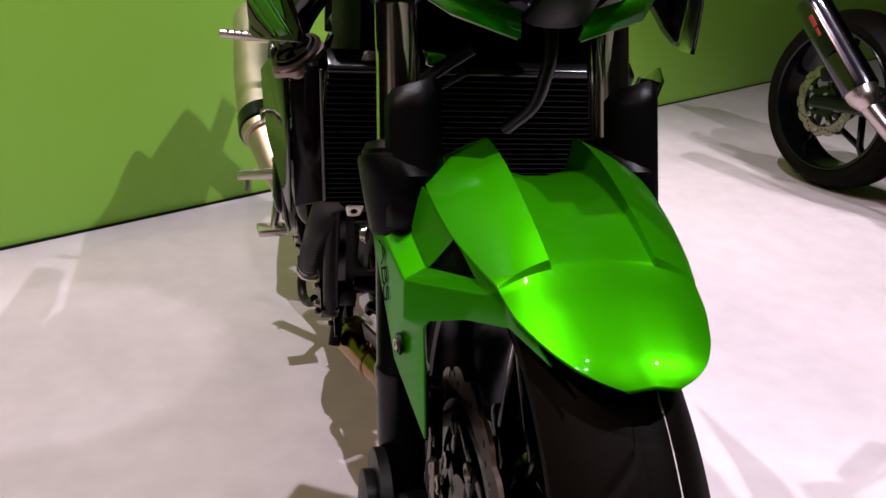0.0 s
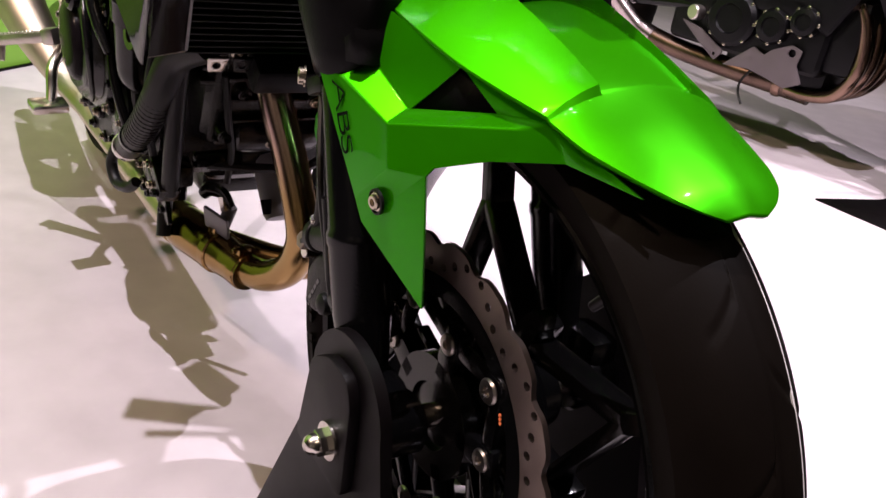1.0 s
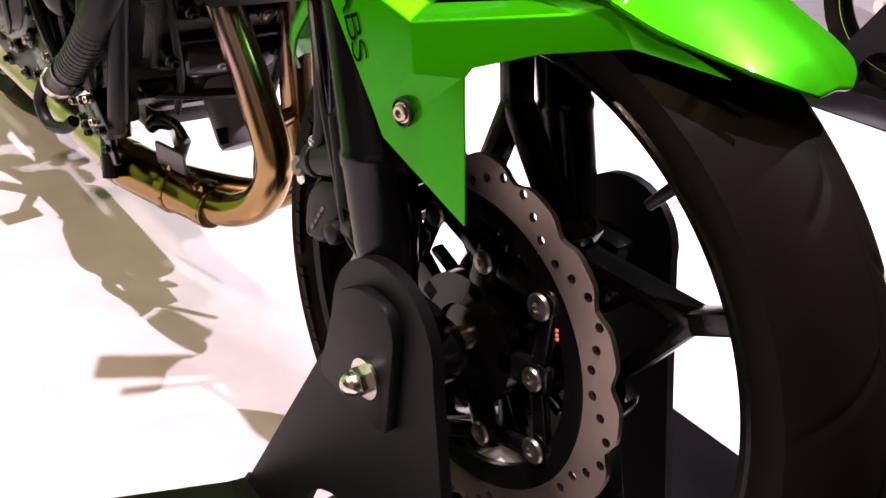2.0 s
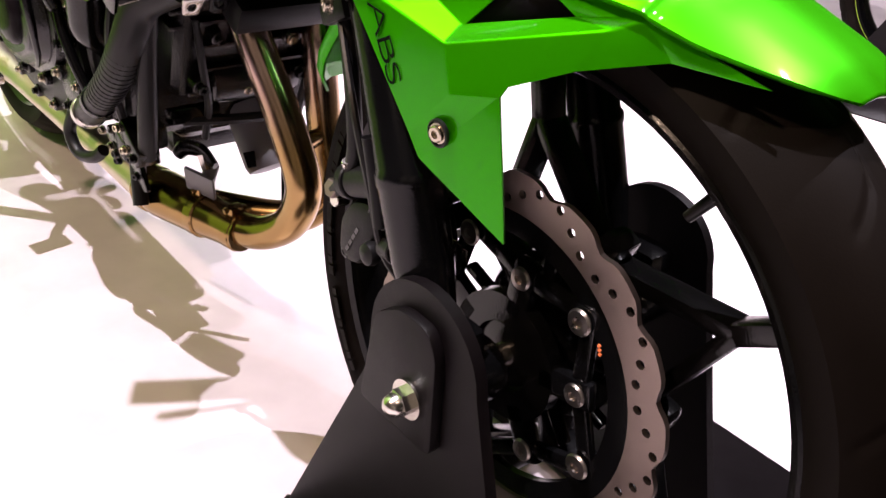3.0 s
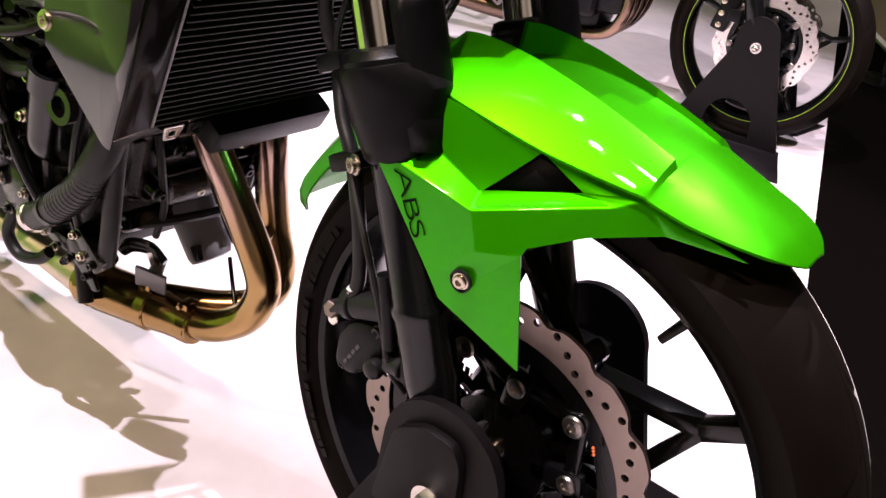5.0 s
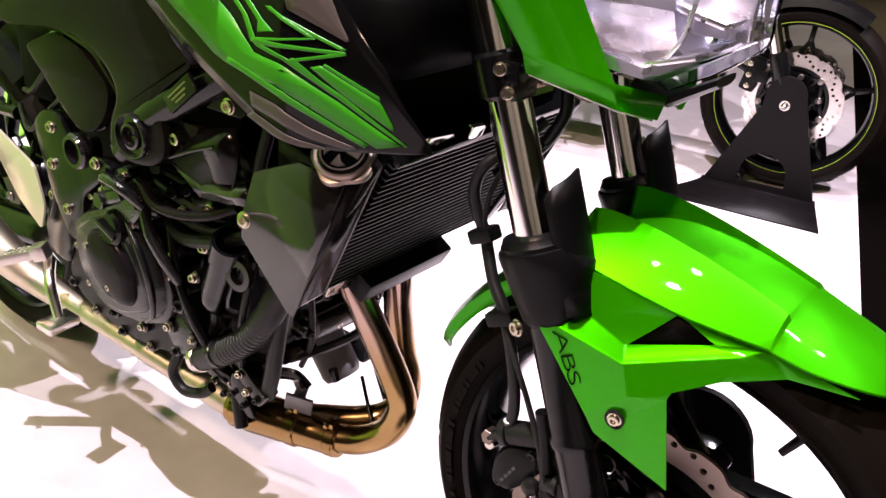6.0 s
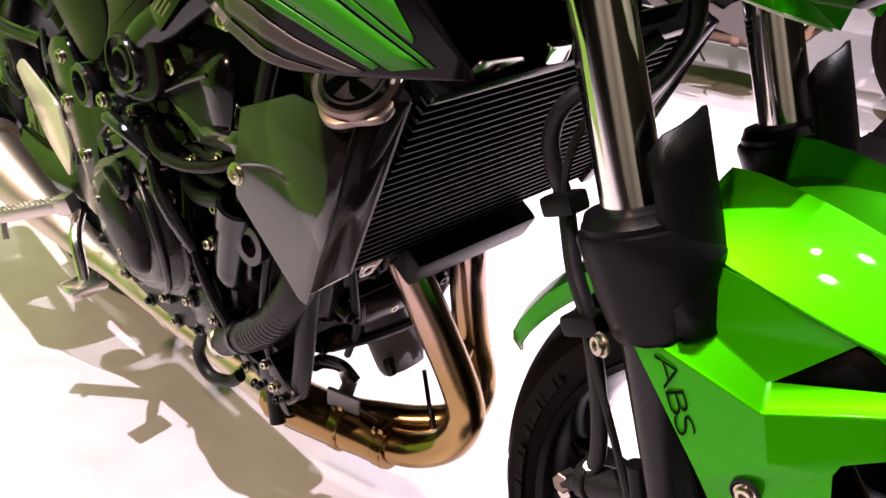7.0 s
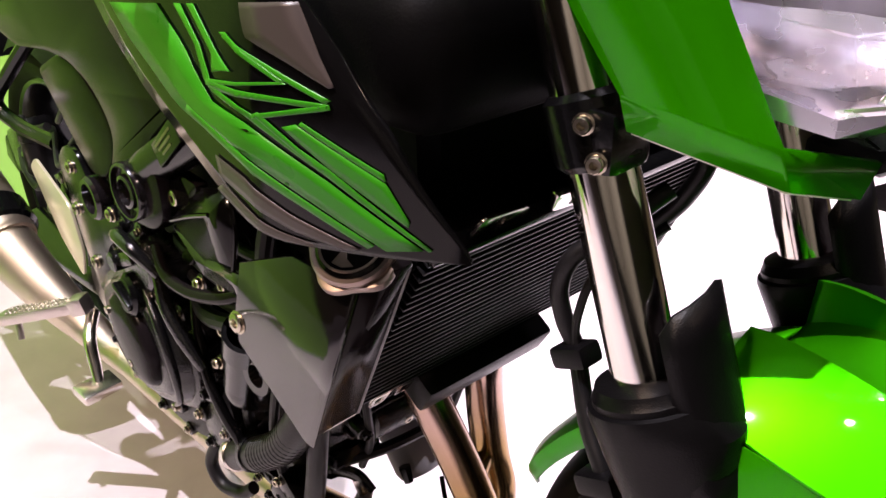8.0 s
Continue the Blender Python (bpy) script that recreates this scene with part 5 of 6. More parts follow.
part("oil_filler", merge(lathe([(0.024, 0), (0.024, 0.012), (0.019, 0.016), (0.008, 0.016)], 24, frame_to((-0.710, -0.203, 0.486), (-0.705, -1, 0.572))), box(0.040, 0.008, 0.009, Matrix.Translation((-0.710, -0.2205, 0.488)) @ pose(0, 0, 0, 0, 20), 0.003)), SATIN, cover, "black oil filler plug")
part("water_pump", merge(merge(lathe([(0.045, 0), (0.045, 0.02), (0.036, 0.03), (0.02, 0.034)], 28, frame_to((-0.610, -0.12, 0.345), (-0.610, -1, 0.345))), box(0.05, 0.04, 0.07, Matrix.Translation((-0.585, -0.125, 0.385)), 0.01)), box(0.06, 0.03, 0.03, Matrix.Translation((-0.56, -0.12, 0.30)), 0.008)), ENGINE, eng, "black water pump housing")
part("coolant_hose", tube([(-0.602, -0.172, 0.318), (-0.572, -0.172, 0.336), (-0.528, -0.173, 0.366), (-0.487, -0.171, 0.402), (-0.460, -0.166, 0.441), (-0.440, -0.156, 0.480), (-0.40, -0.135, 0.505)], 0.0180, 18, 8), HOSE, bike, "fat black coolant hose")
hose_line = spline([(-0.572, -0.172, 0.336), (-0.528, -0.173, 0.366), (-0.487, -0.171, 0.402), (-0.460, -0.166, 0.441)], 7)
for a, b in zip(hose_line[6:19], hose_line[7:20]):
    d = (b - a).normalized() * 0.0019
    part("hose_rib", rod(a - d, a + d, 0.0187, seg=20, bevel=0.0010), HOSE, bike)
part("hose_band", rod((-0.549, -0.1725, 0.3515), (-0.558, -0.1725, 0.3455), 0.0200, seg=24), SATIN, bike)
part("hose_band", rod((-0.590, -0.172, 0.3250), (-0.601, -0.172, 0.3185), 0.0200, seg=24), STEEL, bike)
part("breather_hose", tube([(-0.640, -0.175, 0.310), (-0.648, -0.182, 0.280), (-0.630, -0.180, 0.258), (-0.600, -0.172, 0.262), (-0.585, -0.165, 0.275)], 0.0075, 12), HOSE, bike, "looped black breather hose")
part("oil_filter", lathe([(0.027, 0), (0.030, 0.006), (0.030, 0.078), (0.027, 0.086), (0.018, 0.088)], 32, frame_to((-0.562, 0.012, 0.311), (-0.512, 0.016, 0.238))), FILTER, eng, "dark grey canister oil filter")
part("sump", merge(box(0.20, 0.15, 0.045, Matrix.Translation((-0.70, 0, 0.262)), 0.015, 2), box(0.10, 0.03, 0.02, Matrix.Translation((-0.55, 0.06, 0.262)), 0.004)), ENGINE, eng)
for k, (x, y, z) in enumerate(((-0.52, 0.055, 0.27), (-0.545, 0.085, 0.272), (-0.50, -0.02, 0.275), (-0.52, -0.07, 0.275), (-0.575, -0.11, 0.27))):
    part("sump_bolt", rod((x, y, z), (x + 0.008, y, z - 0.018), 0.008, 0.006, 6), STEEL if k % 2 else SATIN, eng)
part("stub_pipe", tube([(-0.590, -0.120, 0.285), (-0.580, -0.128, 0.255), (-0.562, -0.136, 0.205)], [0.009, 0.0095, 0.0095], 14, 6), HOSE, bike, "black drain tube stub")
part("shift_bracket", merge(prism(rounded([(-0.615, 0.33), (-0.60, 0.335), (-0.552, 0.27), (-0.530, 0.235), (-0.545, 0.230), (-0.585, 0.258)], 0.006), 0.006, pose(0, -0.135, 0, 90)), box(0.05, 0.02, 0.02, Matrix.Translation((-0.59, -0.14, 0.285)), 0.005)), SATIN, bike)
for x, y, z in ((-0.60, -0.150, 0.272), (-0.578, -0.150, 0.262), (-0.565, -0.146, 0.283), (-0.615, -0.152, 0.288), (-0.55, -0.14, 0.25)):
    bolt((x, y, z), (0.3, -1, 0), 0.0045, 0.006, "pump_bolt", STEEL if z > 0.27 else SATIN, eng)
part("side_stand_rod", rod((-0.50, 0.06, 0.27), (-0.46, 0.06, 0.18), 0.004), SATIN, bike)
for pts, r in (([(-0.60, -0.15, 0.34), (-0.56, -0.17, 0.40), (-0.55, -0.17, 0.47), (-0.52, -0.16, 0.53)], 0.006), ([(-0.66, -0.16, 0.50), (-0.60, -0.18, 0.50), (-0.54, -0.18, 0.515), (-0.47, -0.18, 0.545)], 0.009), ([(-0.62, -0.15, 0.56), (-0.58, -0.17, 0.55), (-0.53, -0.17, 0.57), (-0.46, -0.19, 0.58)], 0.005), ([(-0.49, -0.16, 0.50), (-0.50, -0.17, 0.44), (-0.52, -0.165, 0.37), (-0.53, -0.15, 0.30)], 0.005), ([(-0.42, -0.19, 0.69), (-0.43, -0.20, 0.63), (-0.44, -0.19, 0.56), (-0.46, -0.17, 0.50)], 0.007)):
    part("hose", tube(pts, r, 10), HOSE, bike)
wp0, wp1 = Vector((-0.540, -0.178, 0.452)), Vector((-0.494, -0.190, 0.534))
part("water_pipe", lathe([(0.0195, 0), (0.0195, 0.060), (0.0225, 0.064), (0.0225, (wp1 - wp0).length), (0.018, (wp1 - wp0).length), (0.017, 0.03), (0.004, 0.028)], 28, frame_to(wp0, wp1)), SATIN, bike, "open-ended black water pipe")
part("pipe_elbow", tube([(-0.540, -0.178, 0.455), (-0.552, -0.172, 0.430), (-0.560, -0.150, 0.410)], 0.0195, 16), SATIN, bike)
part("pipe_ring", lathe([(0.019, 0), (0.019, 0.010), (0.011, 0.010), (0.011, 0)], 24, frame_to((-0.480, -0.186, 0.496), (-0.40, -1.0, 0.56)), True), GREY_PANEL, bike)
part("down_pipe", tube([(-0.440, -0.150, 0.49), (-0.458, -0.150, 0.43), (-0.474, -0.150, 0.350), (-0.490, -0.148, 0.300)], 0.0105, 12), HOSE, bike, "straight black overflow pipe")
part("pump_tube", tube([(-0.640, -0.172, 0.500), (-0.618, -0.184, 0.465), (-0.602, -0.188, 0.425), (-0.586, -0.184, 0.385), (-0.572, -0.176, 0.350)], 0.006, 12), BLACK_GLOSS, bike, "glossy black bypass tube")
part("clamp_block", merge(box(0.055, 0.026, 0.024, Matrix.Translation((-0.507, -0.150, 0.312)) @ pose(0, 0, 0, 0, 35), 0.004), box(0.03, 0.03, 0.03, Matrix.Translation((-0.535, -0.148, 0.300)) @ pose(0, 0, 0, 0, 20), 0.006)), SATIN, bike)
for x, z in ((-0.525, 0.325), (-0.512, 0.303), (-0.492, 0.300), (-0.540, 0.288)):
    bolt((x, -0.164, z), (0.2, -1, 0), 0.0045, 0.006, "clamp_bolt", SATIN if z < 0.302 else STEEL, bike)
part("upper_tube", tube([(-0.657, -0.196, 0.556), (-0.616, -0.206, 0.546), (-0.562, -0.208, 0.551), (-0.510, -0.204, 0.566), (-0.470, -0.196, 0.585)], 0.0062, 14), SIDE_BLACK, bike, "curved black tube")
for k in range(9):  # loom and small fittings between frame and engine
    x = -0.72 + 0.03 * k
    part("fitting", merge(rod((x, -0.15, 0.545 + 0.012 * (k % 3)), (x + 0.012, -0.182, 0.556 + 0.012 * (k % 3)), 0.010, 0.008, 12), box(0.026, 0.020, 0.016, Matrix.Translation((x + 0.006, -0.160, 0.575 - 0.01 * (k % 2))) @ pose(0, 0, 0, 10 * k, 25 - 9 * k, 14 * k), 0.003)), (SATIN, BLACK_GLOSS, HOSE)[k % 3], bike)
for k in range(5):
    z = 0.50 + 0.026 * k
    part("loom", tube([(-0.80 + 0.01 * k, -0.13, z + 0.05), (-0.74, -0.165 + 0.006 * k, z + 0.03), (-0.66, -0.170, z), (-0.58 + 0.02 * k, -0.165, z - 0.01), (-0.53, -0.14, z + 0.02)], 0.0045 + 0.001 * (k % 3), 10), HOSE, bike)

# ---- frame, pivot plate, foot controls
part("main_spar", tube([(-0.27, -0.06, 0.87), (-0.36, -0.135, 0.80), (-0.48, -0.180, 0.735), (-0.60, -0.200, 0.665), (-0.68, -0.195, 0.60)], 0.022, 14), SATIN, bike, "black frame spar")
part("main_spar", tube([(-0.27, 0.06, 0.87), (-0.36, 0.135, 0.80), (-0.48, 0.180, 0.735), (-0.60, 0.200, 0.665), (-0.68, 0.195, 0.60)], 0.022, 14), SATIN, bike)
for s in (-1, 1):
    rear_plate = rounded([(-0.912, 0.580), (-0.880, 0.606), (-0.838, 0.610), (-0.822, 0.585), (-0.800, 0.560), (-0.735, 0.570), (-0.715, 0.560), (-0.80, 0.500), (-0.812, 0.430), (-0.85, 0.42), (-0.885, 0.48)], 0.014)
    pp = part("pivot_plate", prism(rear_plate, 0.022, pose(0, s * 0.188, 0, 90), 0.006), SATIN, bike, "satin black swingarm pivot plate")
    cover_line = rounded([(-0.86, 0.800), (-0.60, 0.830), (-0.556, 0.777), (-0.537, 0.757), (-0.506, 0.739), (-0.580, 0.690), (-0.571, 0.652), (-0.572, 0.620), (-0.600, 0.600), (-0.645, 0.594), (-0.690, 0.600), (-0.682, 0.640), (-0.660, 0.675), (-0.672, 0.700), (-0.699, 0.718), (-0.745, 0.730), (-0.805, 0.728), (-0.90, 0.715), (-1.06, 0.735), (-1.06, 0.79)], 0.016, 4)
    part("side_cover", prism(cover_line, 0.026, pose(0, s * 0.204, 0, 90), 0.009), SIDE_BLACK, bike, "smooth black frame side cover")
    lower_line = rounded([(-0.900, 0.690), (-0.82, 0.722), (-0.765, 0.716), (-0.726, 0.693), (-0.699, 0.670), (-0.714, 0.634), (-0.746, 0.603), (-0.785, 0.596), (-0.820, 0.620), (-0.858, 0.655)], 0.018, 4)
    part("lower_cover", prism(lower_line, 0.020, pose(0, s * 0.192, 0, 90), 0.008), SIDE_BLACK, bike, "smooth black lower side cover")
    part("cover_gap", tube([(-0.80, s * 0.196, 0.724), (-0.735, s * 0.198, 0.716), (-0.700, s * 0.200, 0.696), (-0.676, s * 0.200, 0.668), (-0.686, s * 0.198, 0.640)], [0.004, 0.007, 0.007, 0.006, 0.004], 10), BLACK_GLOSS, bike)
    part("pivot_cap", lathe([(0.027, 0), (0.028, 0.020), (0.0265, 0.0225), (0.0245, 0.0225), (0.0235, 0.017), (0.0165, 0.017), (0.0155, 0.0215), (0.0125, 0.0225), (0.011, 0.016), (0.004, 0.015)], 32, frame_to((-0.626, s * 0.205, 0.635), (-0.57, s * 1.0, 0.65))), GREY_PANEL, pp, "round black frame plug")
    part("pivot_socket", lathe([(0.025, 0), (0.025, 0.014), (0.022, 0.018), (0.017, 0.018), (0.015, 0.004)], 28, frame_to((-0.797, s * 0.190, 0.567), (-0.78, s * 1.0, 0.58))), GREY_PANEL, pp)
    for u, v, y in ((-0.752, 0.562, 0.200), (-0.868, 0.530, 0.199), (-0.842, 0.470, 0.199), (-0.858, 0.585, 0.199)):
        bolt((u, s * y, v), (0.1, s, 0), 0.0070, 0.006, "frame_bolt", STEEL, pp)
    br1 = part("upper_bracket", prism(rounded([(-0.522, 0.688), (-0.496, 0.716), (-0.448, 0.712), (-0.458, 0.689)], 0.006), 0.010, pose(0, s * 0.190, 0, 90), 0.002), SIDE_BLACK, bike, "small black frame bracket with a bolt")
    bolt((-0.479, s * 0.195, 0.699), (0.1, s, 0), 0.0075, 0.006, "frame_bolt", STEEL, br1)
    br2 = part("lower_bracket", prism(rounded([(-0.585, 0.668), (-0.522, 0.666), (-0.560, 0.618), (-0.590, 0.612)], 0.008), 0.012, pose(0, s * 0.197, 0, 90), 0.003), SIDE_BLACK, bike)
    bolt((-0.566, s * 0.203, 0.643), (0.1, s, 0), 0.0075, 0.006, "frame_bolt", STEEL, br2)
    pod = facets([(-0.574, -0.2070, 0.6200), (-0.523, -0.1990, 0.6640), (-0.456, -0.2060, 0.6830), (-0.486, -0.2120, 0.6560), (-0.449, -0.2100, 0.6540), (-0.457, -0.2120, 0.6180), (-0.468, -0.2100, 0.6080), (-0.517, -0.2060, 0.5930), (-0.571, -0.2030, 0.6670)], [(0, 1, 3), (1, 2, 3), (2, 4, 3), (0, 3, 5, 6, 7), (3, 4, 5), (8, 1, 0)], s > 0)
    thick(part("side_pod", pod, BLACK_GLOSS, bike, "angular gloss black side pod", smooth=8), 0.003, 0)
    for q in (((-0.456, -0.2070, 0.6830), (-0.448, -0.2110, 0.6540), (-0.456, -0.2130, 0.6180), (-0.468, -0.2110, 0.6080)), ((-0.574, -0.2085, 0.6200), (-0.530, -0.2105, 0.6390), (-0.486, -0.2130, 0.6560))):
        part("pod_edge", tube([(x, -s * y, z) for x, y, z in q], 0.0022, 8), BLACK_GLOSS, bike)
    box_tag = part("label_plate", box(0.060, 0.006, 0.022, Matrix.Translation((-0.532, s * 0.2165, 0.705)) @ pose(0, 0, 0, 0, -37), 0.002), SATIN, bike)
    for k in range(3):
        part("label_bar", box(0.040 - 0.009 * k, 0.001, 0.0018, Matrix.Translation((-0.532, s * 0.2200, 0.705)) @ pose(0, 0, 0, 0, -37) @ Matrix.Translation((0, 0, 0.005 - 0.005 * k)), 0), DULL_GREEN, box_tag)
    hang = part("footpeg_hanger", prism(rounded([(-0.80, 0.58), (-0.86, 0.56), (-0.93, 0.48), (-0.97, 0.39), (-0.955, 0.355), (-0.91, 0.35), (-0.87, 0.42), (-0.80, 0.50)], 0.015), 0.014, pose(0, s * 0.168, 0, 90), 0.003), SATIN, bike, "black footpeg hanger")
    root, tip = Vector((-0.930, s * 0.207, 0.375)), Vector((-1.023, s * 0.282, 0.343))
    along = (tip - root).normalized()
    side = along.cross(Vector((0, 0, 1))).normalized()
    pm = Matrix((along, side, along.cross(side) * -1)).transposed().to_4x4()
    pm.translation = (root + tip) / 2
    if pm.to_3x3().determinant() < 0:
        pm = pm @ Matrix.Diagonal((1, -1, 1, 1))
    length = (tip - root).length
    part("footpeg", merge(box(length, 0.024, 0.017, pm, 0.005), box(0.024, 0.026, 0.026, pm @ Matrix.Translation((-length / 2, 0, 0)), 0.006)), ALLOY, hang, "cast alloy footpeg with a ridged top")
    for k in range(13):
        for row in (-0.007, 0.0, 0.007):
            part("peg_ridge", box(0.0035, 0.0045, 0.003, pm @ Matrix.Translation((-length / 2 + 0.018 + 0.0075 * k, row, 0.0088)), 0.0008, 1), ALLOY, hang)
    part("peg_feeler", rod((-1.006, s * 0.268, 0.345), (-0.996, s * 0.272, 0.318), 0.0045), ALLOY, hang)
    heel = prism(rounded([(-0.94, 0.44), (-0.955, 0.50), (-1.06, 0.535), (-1.09, 0.515), (-1.02, 0.43), (-0.96, 0.395)], 0.01), 0.004, pose(0, s * 0.184, 0, 90), 0.001)
    part("heel_guard", heel, IVORY, hang, "pale metal heel guard")
    bolt((-0.921, s * 0.176, 0.462), (0, s, 0), 0.008, 0.007, "hanger_bolt", STEEL, hang)
    bolt((-0.835, s * 0.176, 0.545), (0, s, 0), 0.008, 0.007, "hanger_bolt", STEEL, hang)
for s in (-1, 1):
    rear_peg = part("passenger_footpeg", rod((-1.175, s * 0.190, 0.586), (-1.200, s * 0.320, 0.592), 0.011, 0.009), ALLOY, bike, "ridged alloy passenger footpeg")
    for k in range(7):
        a = Vector((-1.175, s * 0.190, 0.595)).lerp(Vector((-1.200, s * 0.320, 0.600)), 0.25 + 0.105 * k)
        part("peg_ridge", box(0.018, 0.005, 0.006, Matrix.Translation(a), 0.001), ALLOY, rear_peg)
    part("peg_bracket", tube([(-1.05, s * 0.150, 0.700), (-1.12, s * 0.172, 0.640), (-1.175, s * 0.188, 0.586), (-1.13, s * 0.176, 0.560), (-1.02, s * 0.165, 0.560)], 0.010, 10), SATIN, bike)
part("brake_pedal", merge(tube([(-0.935, -0.192, 0.355), (-0.905, -0.212, 0.335), (-0.885, -0.218, 0.305), (-0.872, -0.222, 0.288)], [0.009, 0.0085, 0.008, 0.007], 12), box(0.034, 0.052, 0.014, Matrix.Translation((-0.868, -0.226, 0.286)) @ pose(0, 0, 0, 0, 8, 8), 0.004)), STEEL, bike, "silver brake pedal")
for pts in ([(-0.80, -0.18, 0.66), (-0.88, -0.19, 0.60), (-0.94, -0.19, 0.56), (-1.0, -0.17, 0.58)], [(-0.86, -0.17, 0.69), (-0.93, -0.18, 0.62), (-1.0, -0.16, 0.60)], [(-0.83, -0.19, 0.52), (-0.88, -0.19, 0.49), (-0.92, -0.185, 0.43)]):
    part("cable", tube(pts, 0.004, 8), HOSE, bike)

# ---- rear wheel and swingarm
REAR = Vector((-1.37, 0, 0.307))
rw = wheel(bike, Matrix.Translation(REAR), 0.307, 0.075, "rear_wheel", 200, 20, None, "gloss black cast rear wheel")
brake_disc(rw, 0.11, 0.07, -0.075, 12, False)
disc_carrier(rw, -0.072, -1)
for s in (-1, 1):
    part("swingarm", tube([(-0.72, s * 0.12, 0.40), (-0.95, s * 0.135, 0.365), (-1.20, s * 0.135, 0.325), (-1.40, s * 0.125, 0.307)], [0.034, 0.032, 0.028, 0.026], 12, 6, flat=0.6), SATIN, bike, "black swingarm")
part("rear_caliper", merge(merge(box(0.11, 0.055, 0.075, Matrix.Translation((-1.36, -0.105, 0.455)) @ pose(0, 0, 0, 0, -25), 0.012), rod((-1.33, -0.13, 0.43), (-1.28, -0.13, 0.47), 0.016)), box(0.06, 0.03, 0.05, Matrix.Translation((-1.45, -0.11, 0.415)) @ pose(0, 0, 0, 0, 20), 0.010)), SATIN, bike, "black rear brake caliper")
part("brake_reservoir", merge(lathe([(0.020, 0), (0.024, 0.006), (0.024, 0.052), (0.026, 0.054), (0.026, 0.064), (0.018, 0.066)], 24, Matrix.Translation((-1.16, -0.150, 0.475))), rod((-1.16, -0.150, 0.48), (-1.14, -0.145, 0.42), 0.008)), PLASTIC, bike, "small black brake fluid reservoir")
for q in ([(-1.16, -0.150, 0.48), (-1.20, -0.155, 0.44), (-1.27, -0.15, 0.45), (-1.33, -0.135, 0.46)], [(-1.10, -0.15, 0.56), (-1.18, -0.16, 0.53), (-1.25, -0.15, 0.50), (-1.30, -0.13, 0.52)]):
    part("rear_hose", tube(q, 0.006, 10), HOSE, bike)
part("rear_shock", merge(rod((-1.02, 0.0, 0.36), (-0.97, 0.0, 0.62), 0.020), merge(rod((-1.015, 0, 0.40), (-0.985, 0, 0.56), 0.034), box(0.10, 0.16, 0.12, Matrix.Translation((-1.13, 0, 0.60)), 0.02))), DEEP, bike, "black rear shock absorber")
part("hugger", loft([[Vector((-1.37 + r * math.cos(a), y, 0.307 + r * math.sin(a))) for y, r in ((-0.085, 0.30), (-0.07, 0.322), (0, 0.328), (0.07, 0.322), (0.085, 0.30))] for a in [radians(55 + 60 * k / 10) for k in range(11)]]), PLASTIC, bike, "black rear wheel hugger")

# ---------------------------------------------------------------- the second motorcycle
B2 = Matrix.Translation((-0.527, 2.085, 0)) @ pose(0, 0, 0, 0, 0, 11)
bike2 = thing("motorcycle", "black motorcycle with copper headers on a wheel stand", "motorcycle", "motorcycles on show", B2)
wheel_stand(Matrix.Translation((-0.527, 2.085, 0)) @ pose(0, 0, 0, 0, 0, 7), "charcoal steel front wheel stand under the black motorcycle", False)
f2 = wheel(bike2, Matrix.Translation(AX), 0.297, 0.058, "front_wheel", 160, 15, YELLOW, "black cast wheel with a yellow-green rim stripe")
for s in (-1, 1):
    brake_disc(f2, 0.152, 0.110, s * 0.066, 16, True, "bright wavy drilled brake disc", 0.0047, STEEL)
    disc_carrier(f2, s * 0.062, s)
    a, d = fork_at(0.30, s), (fork_at(1.0, s) - fork_at(0.3, s)).normalized()
    part("fork_leg", lathe([(0.022, -0.02), (0.028, 0.0), (0.028, 0.14), (0.024, 0.16)], 24, frame_to(a, a + d)), SATIN, bike2)
    part("stanchion", rod(fork_at(0.45, s), fork_at(0.75, s), 0.021, seg=24), CHROME, bike2, "polished chrome fork tube")
    part("fork_tube", rod(fork_at(0.75, s), fork_at(1.0, s), 0.027, seg=24), SATIN, bike2)
    part("brake_caliper", merge(box(0.05, 0.05, 0.11, Matrix.Translation((-0.13, s * 0.085, 0.37)) @ pose(0, 0, 0, 0, 14), 0.012), box(0.04, 0.055, 0.04, Matrix.Translation((-0.10, s * 0.09, 0.37)), 0.008)), PLASTIC, bike2, "black brake caliper")
    for z in (0.335, 0.37, 0.405):
        bolt((-0.14, s * 0.112, z), (0, s, 0), 0.007, 0.004, "caliper_bolt", STEEL, bike2)
    part("brake_hose", tube([(-0.27, s * 0.06, 0.72), (-0.20, s * 0.10, 0.60), (-0.16, s * 0.11, 0.48), (-0.15, s * 0.11, 0.42)], 0.006, 8), HOSE, bike2)
part("mudguard", loft([[Vector((r * math.cos(a), y, 0.30 + r * math.sin(a))) for y, r in ((-0.068, 0.29), (-0.06, 0.318), (0, 0.328), (0.06, 0.318), (0.068, 0.29))] for a in [radians(58 + 92 * k / 14) for k in range(15)]]), PLASTIC, bike2, "black front mudguard")
part("headlight", loft([[Vector((x, w * math.sin(t), z + w * 0.8 * math.cos(t))) for t in [2 * math.pi * k / 12 for k in range(12)]] for x, w, z in ((-0.28, 0.10, 0.92), (-0.12, 0.11, 0.90), (-0.05, 0.06, 0.86))], True), PLASTIC, bike2)
